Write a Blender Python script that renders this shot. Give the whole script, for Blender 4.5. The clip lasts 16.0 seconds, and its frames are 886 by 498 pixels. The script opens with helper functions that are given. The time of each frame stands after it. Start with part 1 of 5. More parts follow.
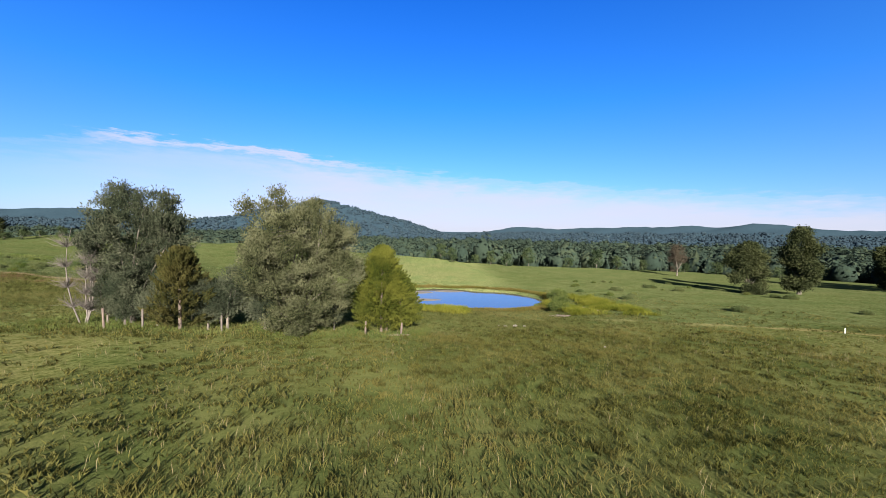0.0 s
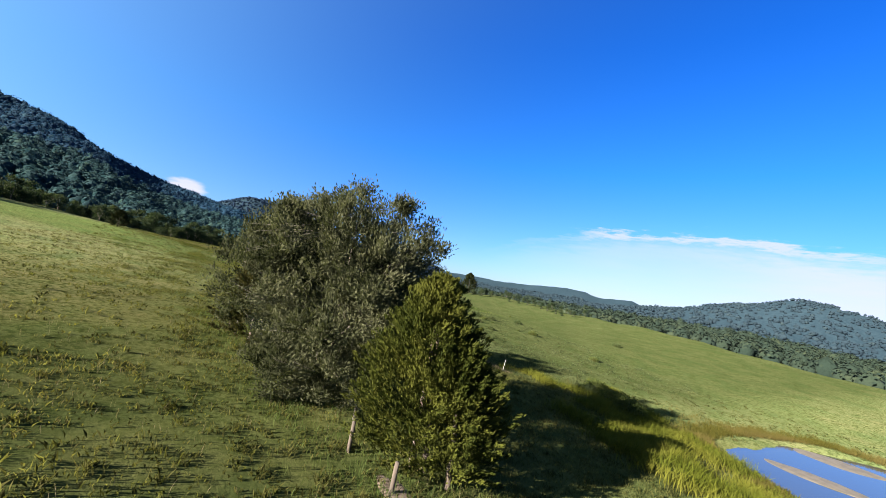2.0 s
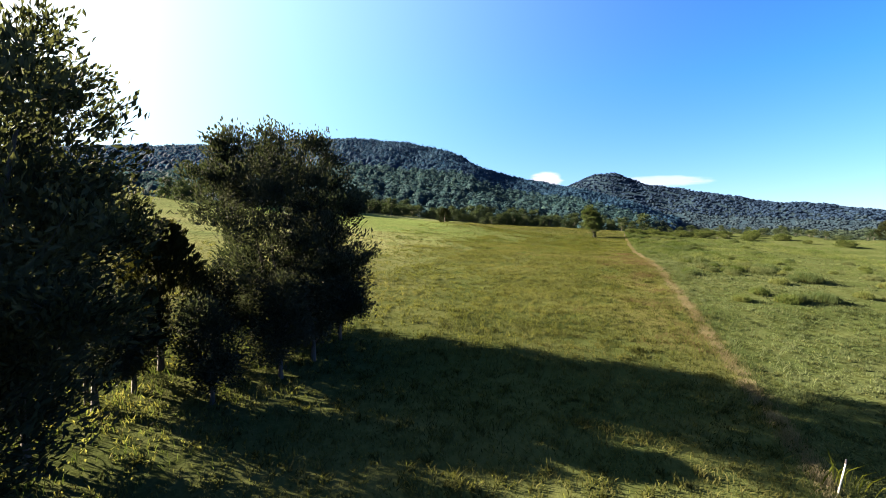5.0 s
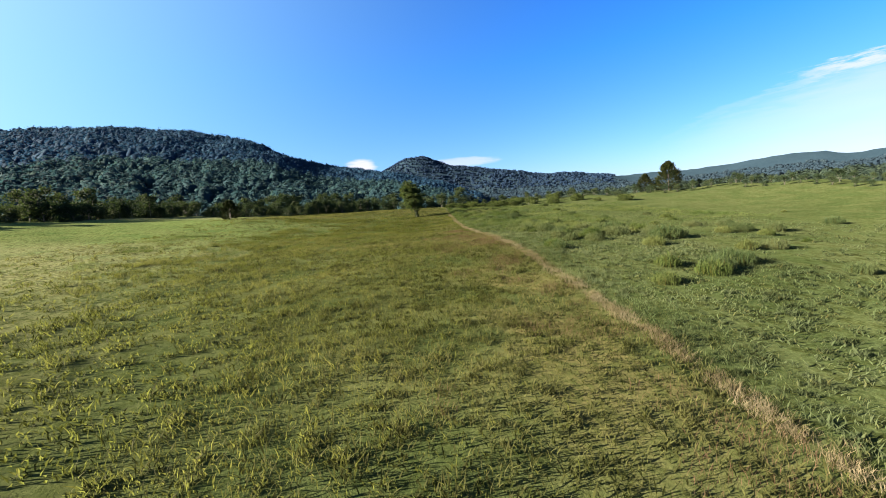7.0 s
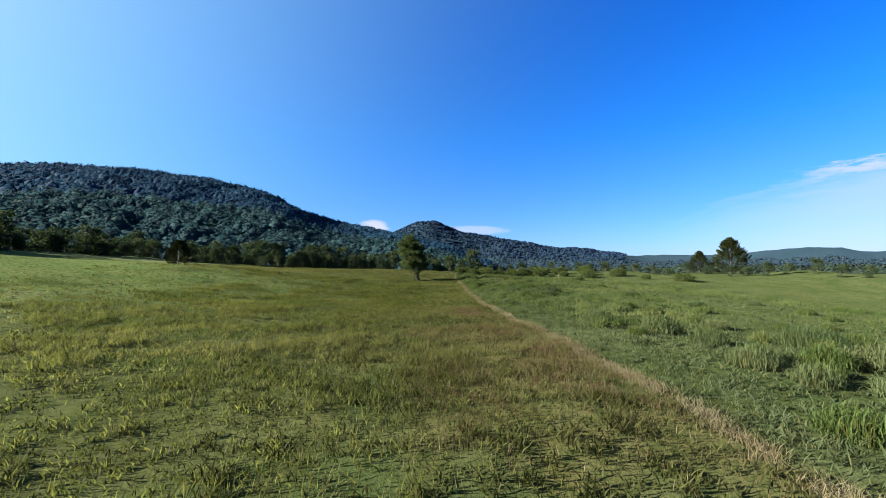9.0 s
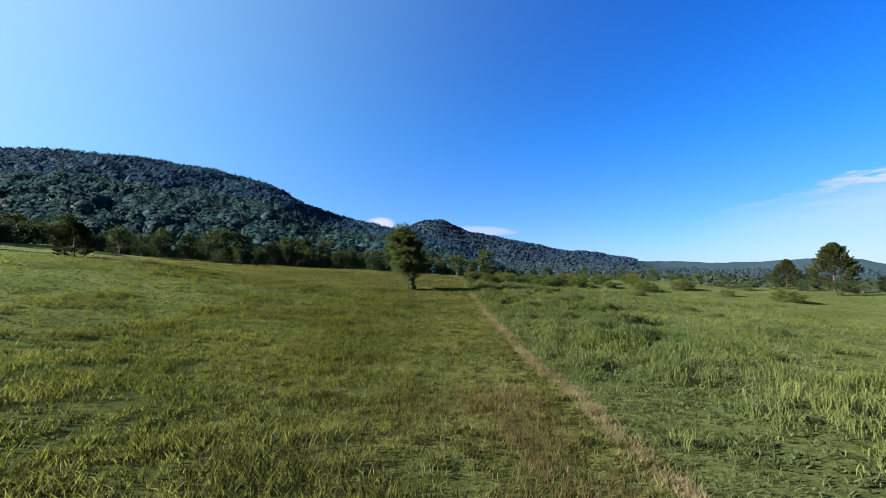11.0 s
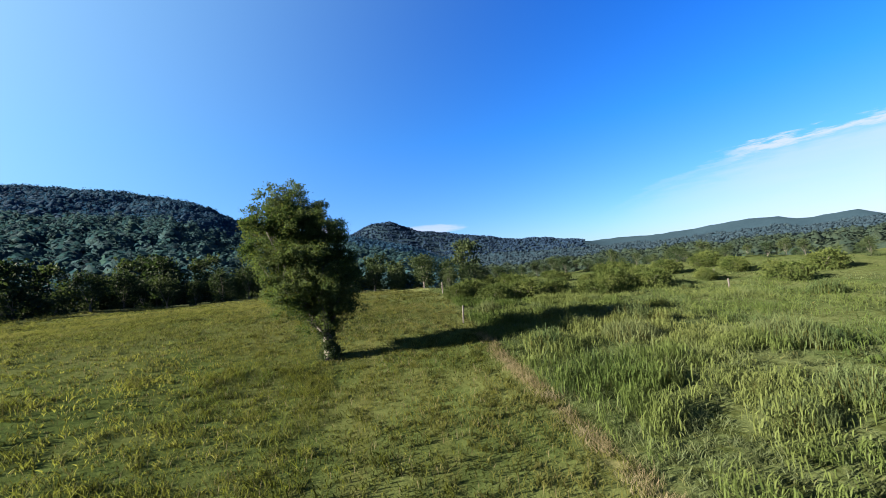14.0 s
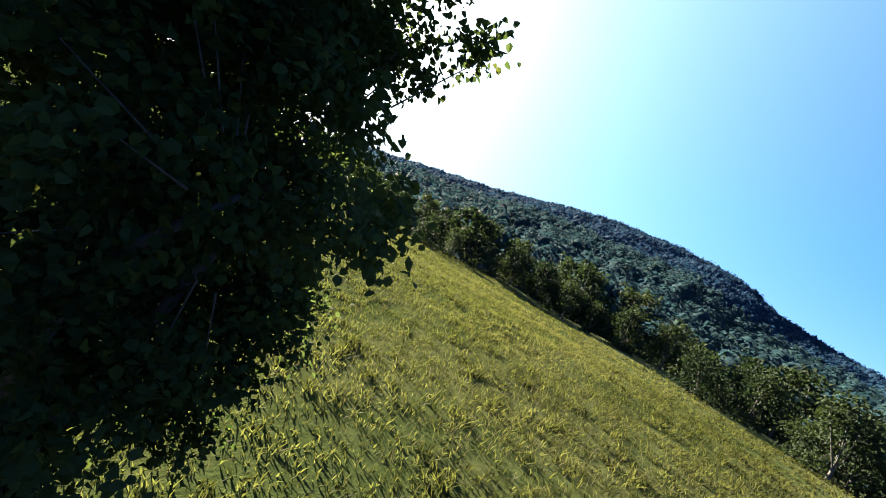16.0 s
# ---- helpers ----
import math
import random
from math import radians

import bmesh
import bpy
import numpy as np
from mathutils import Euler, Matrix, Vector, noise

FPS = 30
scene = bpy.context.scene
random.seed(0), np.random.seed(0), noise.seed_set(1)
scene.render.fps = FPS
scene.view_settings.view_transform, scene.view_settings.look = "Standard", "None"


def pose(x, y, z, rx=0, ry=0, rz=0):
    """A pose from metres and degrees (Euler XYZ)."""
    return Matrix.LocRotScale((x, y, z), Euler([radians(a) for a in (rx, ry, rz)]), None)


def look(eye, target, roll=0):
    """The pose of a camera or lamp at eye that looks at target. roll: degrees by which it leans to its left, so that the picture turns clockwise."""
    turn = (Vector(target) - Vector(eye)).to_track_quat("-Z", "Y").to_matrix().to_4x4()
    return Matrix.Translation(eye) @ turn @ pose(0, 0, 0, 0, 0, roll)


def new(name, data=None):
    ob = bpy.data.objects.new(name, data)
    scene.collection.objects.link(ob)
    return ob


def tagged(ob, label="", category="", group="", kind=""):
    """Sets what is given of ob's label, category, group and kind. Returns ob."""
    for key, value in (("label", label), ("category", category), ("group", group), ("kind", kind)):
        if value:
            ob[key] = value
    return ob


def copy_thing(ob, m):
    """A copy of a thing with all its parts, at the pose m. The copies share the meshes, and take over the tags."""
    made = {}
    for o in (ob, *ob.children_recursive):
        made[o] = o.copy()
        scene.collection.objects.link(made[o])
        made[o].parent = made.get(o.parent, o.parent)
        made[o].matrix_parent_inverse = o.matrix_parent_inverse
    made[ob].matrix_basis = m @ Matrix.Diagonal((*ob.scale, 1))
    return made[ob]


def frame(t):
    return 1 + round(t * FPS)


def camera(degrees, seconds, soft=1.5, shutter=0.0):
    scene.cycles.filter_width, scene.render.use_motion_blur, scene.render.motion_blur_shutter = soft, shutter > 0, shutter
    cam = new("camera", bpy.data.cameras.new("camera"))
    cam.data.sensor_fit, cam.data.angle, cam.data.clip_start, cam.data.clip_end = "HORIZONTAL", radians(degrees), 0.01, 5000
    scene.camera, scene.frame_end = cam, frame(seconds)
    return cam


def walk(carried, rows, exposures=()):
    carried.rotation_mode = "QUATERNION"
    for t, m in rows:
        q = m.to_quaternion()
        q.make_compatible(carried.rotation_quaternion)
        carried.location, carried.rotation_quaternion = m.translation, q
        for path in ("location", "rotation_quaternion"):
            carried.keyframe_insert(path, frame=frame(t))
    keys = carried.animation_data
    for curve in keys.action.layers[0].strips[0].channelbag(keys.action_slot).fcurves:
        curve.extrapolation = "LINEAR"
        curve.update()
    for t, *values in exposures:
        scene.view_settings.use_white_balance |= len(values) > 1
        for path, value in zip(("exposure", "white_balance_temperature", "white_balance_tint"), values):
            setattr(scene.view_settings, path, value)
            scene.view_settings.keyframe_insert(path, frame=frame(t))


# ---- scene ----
# ---------------------------------------------------------------- camera
cam = camera(96.5, 16.0, soft=0.85)
ROWS = [
    (0.0, pose(-0.00, 0.00, 5.50, 88.01, -1.06, 0.04)),
    (0.5, pose(3.15, 5.96, 4.91, 89.06, 0.20, 8.49)),
    (0.8, pose(4.99, 9.83, 4.57, 90.74, -0.19, 18.08)),
    (1.0, pose(6.01, 12.47, 4.44, 92.21, -0.91, 24.67)),
    (1.5, pose(7.61, 18.83, 4.24, 94.40, -5.22, 41.52)),
    (2.0, pose(8.25, 25.02, 4.24, 95.01, -9.68, 60.18)),
    (2.5, pose(8.09, 30.20, 4.44, 92.17, -6.46, 73.11)),
    (3.0, pose(7.16, 34.38, 4.78, 90.39, -1.67, 87.00)),
    (3.2, pose(6.62, 35.89, 4.89, 90.16, -1.39, 91.14)),
    (3.7, pose(4.39, 39.33, 5.05, 89.34, -0.89, 101.12)),
    (4.2, pose(-0.10, 41.75, 4.92, 87.88, -1.09, 108.49)),
    (4.8, pose(-5.66, 42.88, 4.63, 86.41, -1.07, 110.09)),
    (5.3, pose(-10.71, 42.91, 4.36, 85.58, 0.02, 104.75)),
    (5.5, pose(-12.52, 42.74, 4.28, 84.82, 3.07, 98.83)),
    (6.0, pose(-17.36, 42.35, 4.03, 83.45, 8.67, 80.46)),
    (6.5, pose(-22.50, 42.22, 3.86, 84.39, 5.16, 83.77)),
    (7.0, pose(-27.63, 42.39, 3.57, 83.70, 4.92, 83.83)),
    (7.5, pose(-33.25, 42.78, 3.15, 84.68, 5.59, 82.96)),
    (8.0, pose(-39.26, 43.38, 2.87, 90.82, 5.67, 83.00)),
    (8.5, pose(-45.19, 44.05, 2.88, 93.78, 5.00, 82.84)),
    (9.0, pose(-51.29, 44.84, 3.11, 93.16, 0.23, 84.94)),
    (9.8, pose(-60.91, 45.90, 3.40, 93.15, -0.26, 85.17)),
    (10.6, pose(-70.58, 46.70, 3.83, 93.14, -1.20, 85.62)),
    (11.5, pose(-81.61, 47.19, 4.40, 93.14, -1.80, 85.90)),
    (12.0, pose(-87.81, 47.33, 4.72, 93.36, -2.09, 85.97)),
    (12.5, pose(-94.17, 47.52, 5.01, 92.62, 3.89, 80.12)),
    (13.0, pose(-100.14, 47.86, 5.16, 93.00, 5.50, 79.73)),
    (13.5, pose(-106.28, 48.35, 5.31, 92.94, 5.59, 79.25)),
    (14.0, pose(-112.25, 49.07, 5.41, 92.86, 5.53, 79.05)),
    (14.5, pose(-118.27, 49.94, 5.52, 93.02, 2.25, 80.43)),
    (15.0, pose(-124.01, 50.75, 5.62, 92.99, -5.10, 85.64)),
    (15.5, pose(-129.80, 51.33, 5.73, 93.16, -13.25, 105.45)),
    (15.6, pose(-130.95, 51.37, 5.74, 93.3, -15.4, 111.3)),
    (15.7, pose(-132.00, 51.36, 5.75, 93.1, -18.3, 118.4)),
    (15.8, pose(-133.10, 51.34, 5.77, 92.3, -21.0, 127.4)),
    (15.9, pose(-134.25, 51.24, 5.82, 90.7, -23.8, 137.2)),
    (16.0, pose(-135.49, 51.01, 5.86, 88.6, -26.4, 147.2)),
]

walk(cam, ROWS, exposures=[(0, 3.32, 6500, 14), (1, 3.44, 6500, 14), (2, 3.55, 6550, 12), (3, 3.65, 7000, 11), (5.5, 4.12, 7350, 15), (6.5, 3.77, 6850, 12), (7.5, 3.72, 6800, 11), (8, 3.66, 6650, 10), (8.5, 3.42, 6150, 10), (9, 3.40, 6050, 10), (11.5, 3.38, 6380, 10), (12.5, 3.46, 6500, 10), (14.5, 3.57, 6550, 10), (15, 3.70, 7000, 10), (15.5, 4.05, 7100, 11), (16, 4.02, 6700, 13)])

# ---------------------------------------------------------------- light
SUN_AZ, SUN_EL = radians(173.0), radians(20.5)      # clockwise from +y
SUN_DIR = Vector((math.sin(SUN_AZ) * math.cos(SUN_EL), math.cos(SUN_AZ) * math.cos(SUN_EL), math.sin(SUN_EL)))
sun_data = bpy.data.lights.new("sun", "SUN")
SKY_STRENGTH, GLOW = 0.0107, 8.5
sun_data.energy, sun_data.angle, sun_data.color = 5.0, radians(0.6), (1.0, 0.90, 0.74)
sun = new("sun", sun_data)
sun.matrix_world = look(SUN_DIR * 100, (0, 0, 0))


class Nodes:
    """Short way to write node trees."""

    def __init__(self, tree):
        self.t = tree
        tree.nodes.clear()

    def n(self, kind, **props):
        node = self.t.nodes.new(kind)
        ins = props.pop("ins", {})
        for k, v in props.items():
            setattr(node, k, v)
        for k, v in ins.items():
            if isinstance(v, bpy.types.NodeSocket):
                self.t.links.new(v, node.inputs[k])
            else:
                node.inputs[k].default_value = v
        return node

    def math(self, op, a, b=0.0, c=0.0, clamp=False):
        return self.n("ShaderNodeMath", operation=op, use_clamp=clamp, ins={0: a, 1: b, 2: c}).outputs[0]

    def smooth(self, x, lo, hi):
        node = self.n("ShaderNodeMapRange", interpolation_type="SMOOTHSTEP", ins={0: x, 1: lo, 2: hi, 3: 0.0, 4: 1.0})
        return node.outputs[0]

    def mix(self, f, a, b, blend="MIX"):
        node = self.n("ShaderNodeMix", data_type="RGBA", blend_type=blend)
        for sock, v in ((node.inputs[0], f), (node.inputs[6], a), (node.inputs[7], b)):
            if isinstance(v, bpy.types.NodeSocket):
                self.t.links.new(v, sock)
            else:
                sock.default_value = v if not isinstance(v, tuple) or len(v) == 4 else (*v, 1.0)
        return node.outputs[2]

    def noise(self, vec, scale, detail=3.0, rough=0.55):
        return self.n("ShaderNodeTexNoise", ins={"Vector": vec, "Scale": scale, "Detail": detail, "Roughness": rough}).outputs[0]


world = bpy.data.worlds.new("world")
scene.world = world
world.use_nodes = True
W = Nodes(world.node_tree)
sky = W.n("ShaderNodeTexSky", sky_type="NISHITA", sun_disc=False, sun_elevation=SUN_EL, sun_rotation=SUN_AZ,
          altitude=300.0, air_density=1.0, dust_density=0.6, ozone_density=3.0)
way = W.n("ShaderNodeTexCoord").outputs["Generated"]
xyz = W.n("ShaderNodeSeparateXYZ", ins={0: way})
az = W.math("MULTIPLY", W.math("ARCTAN2", W.math("MULTIPLY", xyz.outputs[0], -1.0), xyz.outputs[1]), 57.2958)
el = W.math("MULTIPLY", W.math("ARCSINE", xyz.outputs[2]), 57.2958)
flat = W.n("ShaderNodeCombineXYZ", ins={0: W.math("MULTIPLY", az, 0.06), 1: W.math("MULTIPLY", el, 0.32), 2: 0.0}).outputs[0]
wisps = W.noise(flat, 1.6, 6.0, 0.6)
fine = W.noise(flat, 6.0, 5.0, 0.6)
# deep polarised blue overhead, paler to the horizon, and the bright aureole round the sun
height = W.n("ShaderNodeValToRGB", ins={0: W.math("DIVIDE", el, 60.0, clamp=True)})
ramp = height.color_ramp
ramp.elements[0].position, ramp.elements[0].color = 0.0, (0.98, 1.18, 1.75, 1)
ramp.elements[1].position, ramp.elements[1].color = 1.0, (0.02, 0.68, 2.2, 1)
for at_, c_ in ((0.12, (0.66, 1.14, 2.0, 1)), (0.3, (0.25, 1.11, 2.25, 1)), (0.55, (0.08, 0.88, 2.3, 1))):
    e_ = ramp.elements.new(at_)
    e_.color = c_
blue = W.mix(1.0, sky.outputs[0], height.outputs[0], "MULTIPLY")
toward = W.n("ShaderNodeVectorMath", operation="DOT_PRODUCT", ins={0: way, 1: tuple(SUN_DIR)}).outputs["Value"]
off_sun = W.math("MULTIPLY", W.math("ARCCOSINE", W.math("MINIMUM", toward, 1.0)), 57.2958)
wide = W.math("EXPONENT", W.math("MULTIPLY", W.math("POWER", W.math("DIVIDE", off_sun, 70.5), 2.7), -1.0))
tight = W.math("EXPONENT", W.math("MULTIPLY", W.math("DIVIDE", off_sun, 11.0), -1.0))
blue = W.mix(W.math("MULTIPLY", wide, 0.90), blue, (GLOW * 0.41, GLOW * 0.82, GLOW, 1.0))
close = W.math("EXPONENT", W.math("MULTIPLY", W.math("POWER", W.math("DIVIDE", off_sun, 31.0), 2.0), -1.0))
blue = W.mix(W.math("MULTIPLY", close, 0.95), blue, (GLOW * 0.95, GLOW * 1.05, GLOW * 1.05, 1.0))
blue = W.mix(tight, blue, (GLOW * 6.0, GLOW * 5.6, GLOW * 5.0, 1.0))
# upper rim of the cirrus sheet, sloping down to the east
past = W.math("MAXIMUM", W.math("SUBTRACT", az, 25.0), 0.0)
rim = W.math("ADD", W.math("MULTIPLY_ADD", az, 0.085, 9.0), W.math("MULTIPLY", W.math("POWER", past, 2.0), -0.0080))
rim = W.math("ADD", rim, W.math("MULTIPLY", W.math("SUBTRACT", wisps, 0.5), 4.2))
rim = W.math("ADD", rim, W.math("MULTIPLY", W.math("SUBTRACT", fine, 0.5), 2.4))
under = W.math("SUBTRACT", rim, el)
streak = W.math("MULTIPLY", W.smooth(under, 0.0, 0.8), W.math("SUBTRACT", 1.0, W.smooth(under, 0.6, 1.9)))
streak = W.math("MULTIPLY", streak, W.math("MULTIPLY_ADD", W.math("MULTIPLY", W.smooth(az, 2.0, 20.0), W.math("SUBTRACT", 1.0, W.smooth(az, 39.0, 43.0))), 0.5, 0.3))
veil = W.math("MULTIPLY", W.smooth(under, -0.3, 3.2), W.math("MULTIPLY_ADD", W.smooth(az, 12.0, 36.0), -0.38, 0.80))
sheet = W.math("MAXIMUM", streak, veil)
sheet = W.math("MULTIPLY", sheet, W.math("SUBTRACT", 1.0, W.smooth(az, 36.0, 60.0)))
sheet = W.math("MULTIPLY", sheet, W.smooth(az, -110.0, -60.0))
sheet = W.math("MULTIPLY", sheet, W.math("MULTIPLY_ADD", wisps, 0.5, 0.72), clamp=True)


# two small fair-weather clouds behind the ridge
def puff(a0, e0, wa, we):
    da = W.math("DIVIDE", W.math("SUBTRACT", az, a0), wa)
    de = W.math("DIVIDE", W.math("SUBTRACT", el, e0), we)
    d = W.math("ADD", W.math("MULTIPLY", da, da), W.math("MULTIPLY", de, de))
    d = W.math("ADD", d, W.math("MULTIPLY", W.math("SUBTRACT", fine, 0.5), 1.6))
    return W.math("SUBTRACT", 1.0, W.smooth(d, 0.3, 1.2))


cloud = W.math("MAXIMUM", sheet, W.math("MULTIPLY", puff(95.0, 6.2, 2.2, 1.2), 0.9))
cloud = W.math("MAXIMUM", cloud, W.math("MULTIPLY", puff(81.0, 5.8, 6.0, 0.7), 0.5))
hue = W.mix(cloud, blue, (GLOW * 0.84, GLOW * 0.86, GLOW * 1.02, 1.0))
back = W.n("ShaderNodeBackground", ins={"Color": hue, "Strength": SKY_STRENGTH})
W.n("ShaderNodeOutputWorld", ins={0: back.outputs[0]})


# ---------------------------------------------------------------- materials
def material(name):
    m = bpy.data.materials.new(name)
    m.use_nodes = True
    return m, Nodes(m.node_tree)


def finish(N, shader):
    N.n("ShaderNodeOutputMaterial", ins={0: shader})


def place(N):
    return N.n("ShaderNodeNewGeometry").outputs["Position"]


def first_field(N, x, y):
    """1 on the uncut field before the thicket."""
    line = N.math("SUBTRACT", N.math("MULTIPLY_ADD", x, 0.2, 33.5), y)
    return N.math("MULTIPLY", N.smooth(line, -1.0, 3.0), N.smooth(x, -62.0, -24.0))


def foliage(name, dark, mid, light, glow=0.3, patch=0.35, rough=0.65, spot=0.02, warm=None, tuft=0.0, through_=0.5):
    """Leaves: colour varied leaf by leaf and in patches, part of the light shining through."""
    dark, mid, light = (tuple(v * 0.205 for v in c) for c in (dark, mid, light))
    m, N = material(name)
    geo = N.n("ShaderNodeNewGeometry")
    rnd, pos = geo.outputs["Random Per Island"], geo.outputs["Position"]
    big = N.noise(pos, patch, 3.0)
    c = N.mix(N.smooth(rnd, 0.0, 0.75), dark, mid)
    c = N.mix(N.smooth(big, 0.38, 0.68), c, light)
    if tuft:                                         # darker and paler tufts a foot or two across
        east_x = N.n("ShaderNodeSeparateXYZ", ins={0: pos}).outputs[0]
        rank = N.math("MULTIPLY", N.smooth(east_x, -76.0, -96.0), N.math("SUBTRACT", 1.0, N.smooth(east_x, -134.0, -142.0)))
        north_y = N.n("ShaderNodeSeparateXYZ", ins={0: pos}).outputs[1]
        c = N.mix(first_field(N, east_x, north_y), c, N.mix(1.0, c, (0.94, 0.88, 0.76), "MULTIPLY"))
        beyond = N.math("SUBTRACT", north_y, N.math("MULTIPLY_ADD", east_x, -0.0493, 48.87))
        beyond = N.math("MULTIPLY", N.smooth(beyond, 0.0, 0.8), N.smooth(east_x, -16.0, -26.0))
        c = N.mix(beyond, c, N.mix(1.0, c, (0.90, 1.12, 1.5), "MULTIPLY"))       # fresher green past the fence
        rank = N.math("MULTIPLY", rank, N.math("SUBTRACT", 1.0, beyond))
        c = N.mix(rank, c, N.mix(1.0, c, (0.83, 0.87, 0.66), "MULTIPLY"))        # ranker, darker grass up the slope
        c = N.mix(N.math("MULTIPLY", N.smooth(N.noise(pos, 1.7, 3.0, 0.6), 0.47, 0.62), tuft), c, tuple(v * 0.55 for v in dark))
        c = N.mix(N.math("MULTIPLY", N.smooth(N.noise(pos, 2.6, 2.0, 0.6), 0.52, 0.68), tuft), c, tuple(v * 1.1 for v in light))
    if warm:
        c = N.mix(N.math("MULTIPLY", N.smooth(rnd, 0.86, 0.9), 0.8), c, tuple(v * 0.24 for v in warm))
    p = N.n("ShaderNodeBsdfPrincipled", ins={"Base Color": c, "Roughness": rough, "Diffuse Roughness": 0.35, "Specular IOR Level": spot})
    t = N.n("ShaderNodeBsdfTranslucent", ins={"Color": N.mix(through_, c, N.mix(1.0, c, (1.05, 1.2, 0.3), "MULTIPLY"))})
    finish(N, N.n("ShaderNodeMixShader", ins={0: glow, 1: p.outputs[0], 2: t.outputs[0]}).outputs[0])
    return m


def bark_mat(name, a, b, scale=9.0):
    m, N = material(name)
    pos = place(N)
    st = N.n("ShaderNodeMapping", ins={"Vector": pos, "Scale": (1.0, 1.0, 0.22)}).outputs[0]
    f = N.noise(st, scale, 6.0, 0.65)
    c = N.mix(N.smooth(f, 0.35, 0.65), a, b)
    bump = N.n("ShaderNodeBump", ins={"Strength": 0.8, "Distance": 0.04, "Height": f}).outputs[0]
    finish(N, N.n("ShaderNodeBsdfPrincipled", ins={"Base Color": c, "Roughness": 0.9, "Normal": bump}).outputs[0])
    return m


def plain_mat(name, a, b, rough=0.7, metal=0.0, scale=4.0, bumpy=0.0):
    m, N = material(name)
    f = N.noise(place(N), scale, 5.0, 0.6)
    c = N.mix(N.smooth(f, 0.35, 0.65), a, b)
    p = N.n("ShaderNodeBsdfPrincipled", ins={"Base Color": c, "Roughness": rough, "Metallic": metal})
    if bumpy:
        bump = N.n("ShaderNodeBump", ins={"Strength": bumpy, "Distance": 0.03, "Height": f}).outputs[0]
        N.t.links.new(bump, p.inputs["Normal"])
    finish(N, p.outputs[0])
    return m


FENCE_A, FENCE_B = (-27.0, 50.2), (-136.5, 55.6)     # line of the old fence


def ground_material():
    m, N = material("meadow_ground")
    pos = place(N)
    p = N.n("ShaderNodeSeparateXYZ", ins={0: pos})
    x, y = p.outputs[0], p.outputs[1]
    big, mid, small = N.noise(pos, 0.035, 4.0), N.noise(pos, 0.22, 5.0), N.noise(pos, 1.5, 7.0, 0.72)
    grain = N.noise(pos, 14.0, 4.0, 0.7)
    c = N.mix(N.smooth(big, 0.35, 0.65), (0.0590, 0.0650, 0.0290), (0.0800, 0.0720, 0.0390))
    c = N.mix(N.math("MULTIPLY", N.smooth(mid, 0.5, 0.72), 0.6), c, (0.0900, 0.0700, 0.0420))
    c = N.mix(N.math("MULTIPLY", N.smooth(mid, 0.32, 0.5), 0.5), (0.0420, 0.0530, 0.0240), c)
    # unmown, greener side beyond the fence
    d = N.math("SUBTRACT", y, N.math("MULTIPLY_ADD", x, -0.0493, 48.87))
    east = N.math("MULTIPLY", N.math("SUBTRACT", y, N.math("MULTIPLY_ADD", x, -0.27, 47.6)), 1.0)
    lush = N.math("MAXIMUM", N.math("MULTIPLY", N.smooth(d, -0.4, 1.2), N.math("SUBTRACT", 1.0, N.smooth(x, -24.0, -8.0))), N.math("MULTIPLY", N.smooth(east, -0.5, 1.5), N.math("MULTIPLY", N.smooth(x, 10.0, 18.0), 0.8)))
    green = N.mix(N.smooth(mid, 0.35, 0.65), (0.0420, 0.0590, 0.0260), (0.0630, 0.0760, 0.0370))
    c = N.mix(N.math("MULTIPLY", lush, 0.85), c, green)
    rim = N.math("MULTIPLY", N.math("MULTIPLY", N.smooth(east, -1.6, -0.6), N.math("SUBTRACT", 1.0, N.smooth(east, 0.2, 1.0))), N.smooth(x, 10.0, 18.0))
    c = N.mix(N.math("MULTIPLY", rim, 0.55), c, (0.130, 0.105, 0.062))
    # rusty seed-head patches on the mown strip beside the fence
    strip = N.math("MULTIPLY", N.smooth(d, -7.5, -4.0), N.math("SUBTRACT", 1.0, N.smooth(d, -1.2, 0.2)))
    strip = N.math("MULTIPLY", strip, N.math("MULTIPLY", N.smooth(x, -92.0, -74.0), N.math("SUBTRACT", 1.0, N.smooth(x, -40.0, -30.0))))
    c = N.mix(N.math("MULTIPLY", N.math("MULTIPLY", strip, N.smooth(mid, 0.38, 0.58)), 0.8), c, (0.1020, 0.0600, 0.0360))
    rank = N.math("MULTIPLY", N.smooth(x, -76.0, -96.0), N.math("SUBTRACT", 1.0, N.smooth(x, -134.0, -142.0)))
    rank = N.math("MULTIPLY", rank, N.math("SUBTRACT", 1.0, N.smooth(d, -1.0, 0.5)))
    c = N.mix(rank, c, N.mix(1.0, c, (0.70, 0.86, 0.64), "MULTIPLY"))
    # straw left standing along the fence row
    row = N.math("MULTIPLY", N.math("MULTIPLY", N.smooth(d, -0.55, -0.1), N.math("SUBTRACT", 1.0, N.smooth(d, 0.05, 0.5))), N.math("SUBTRACT", 1.0, N.smooth(x, -28.0, -22.0)))
    row = N.math("MULTIPLY", row, N.smooth(x, -139.0, -136.0))
    c = N.mix(N.math("MULTIPLY", N.math("MULTIPLY", row, N.smooth(mid, 0.3, 0.6)), 0.7), c, (0.120, 0.096, 0.060))
    # wheel tracks running along the fence
    tracks = N.math("SINE", N.math("MULTIPLY", d, 2.6))
    on = N.math("MULTIPLY", N.smooth(d, -12.0, -9.0), N.math("SUBTRACT", 1.0, N.smooth(d, -3.0, -1.0)))
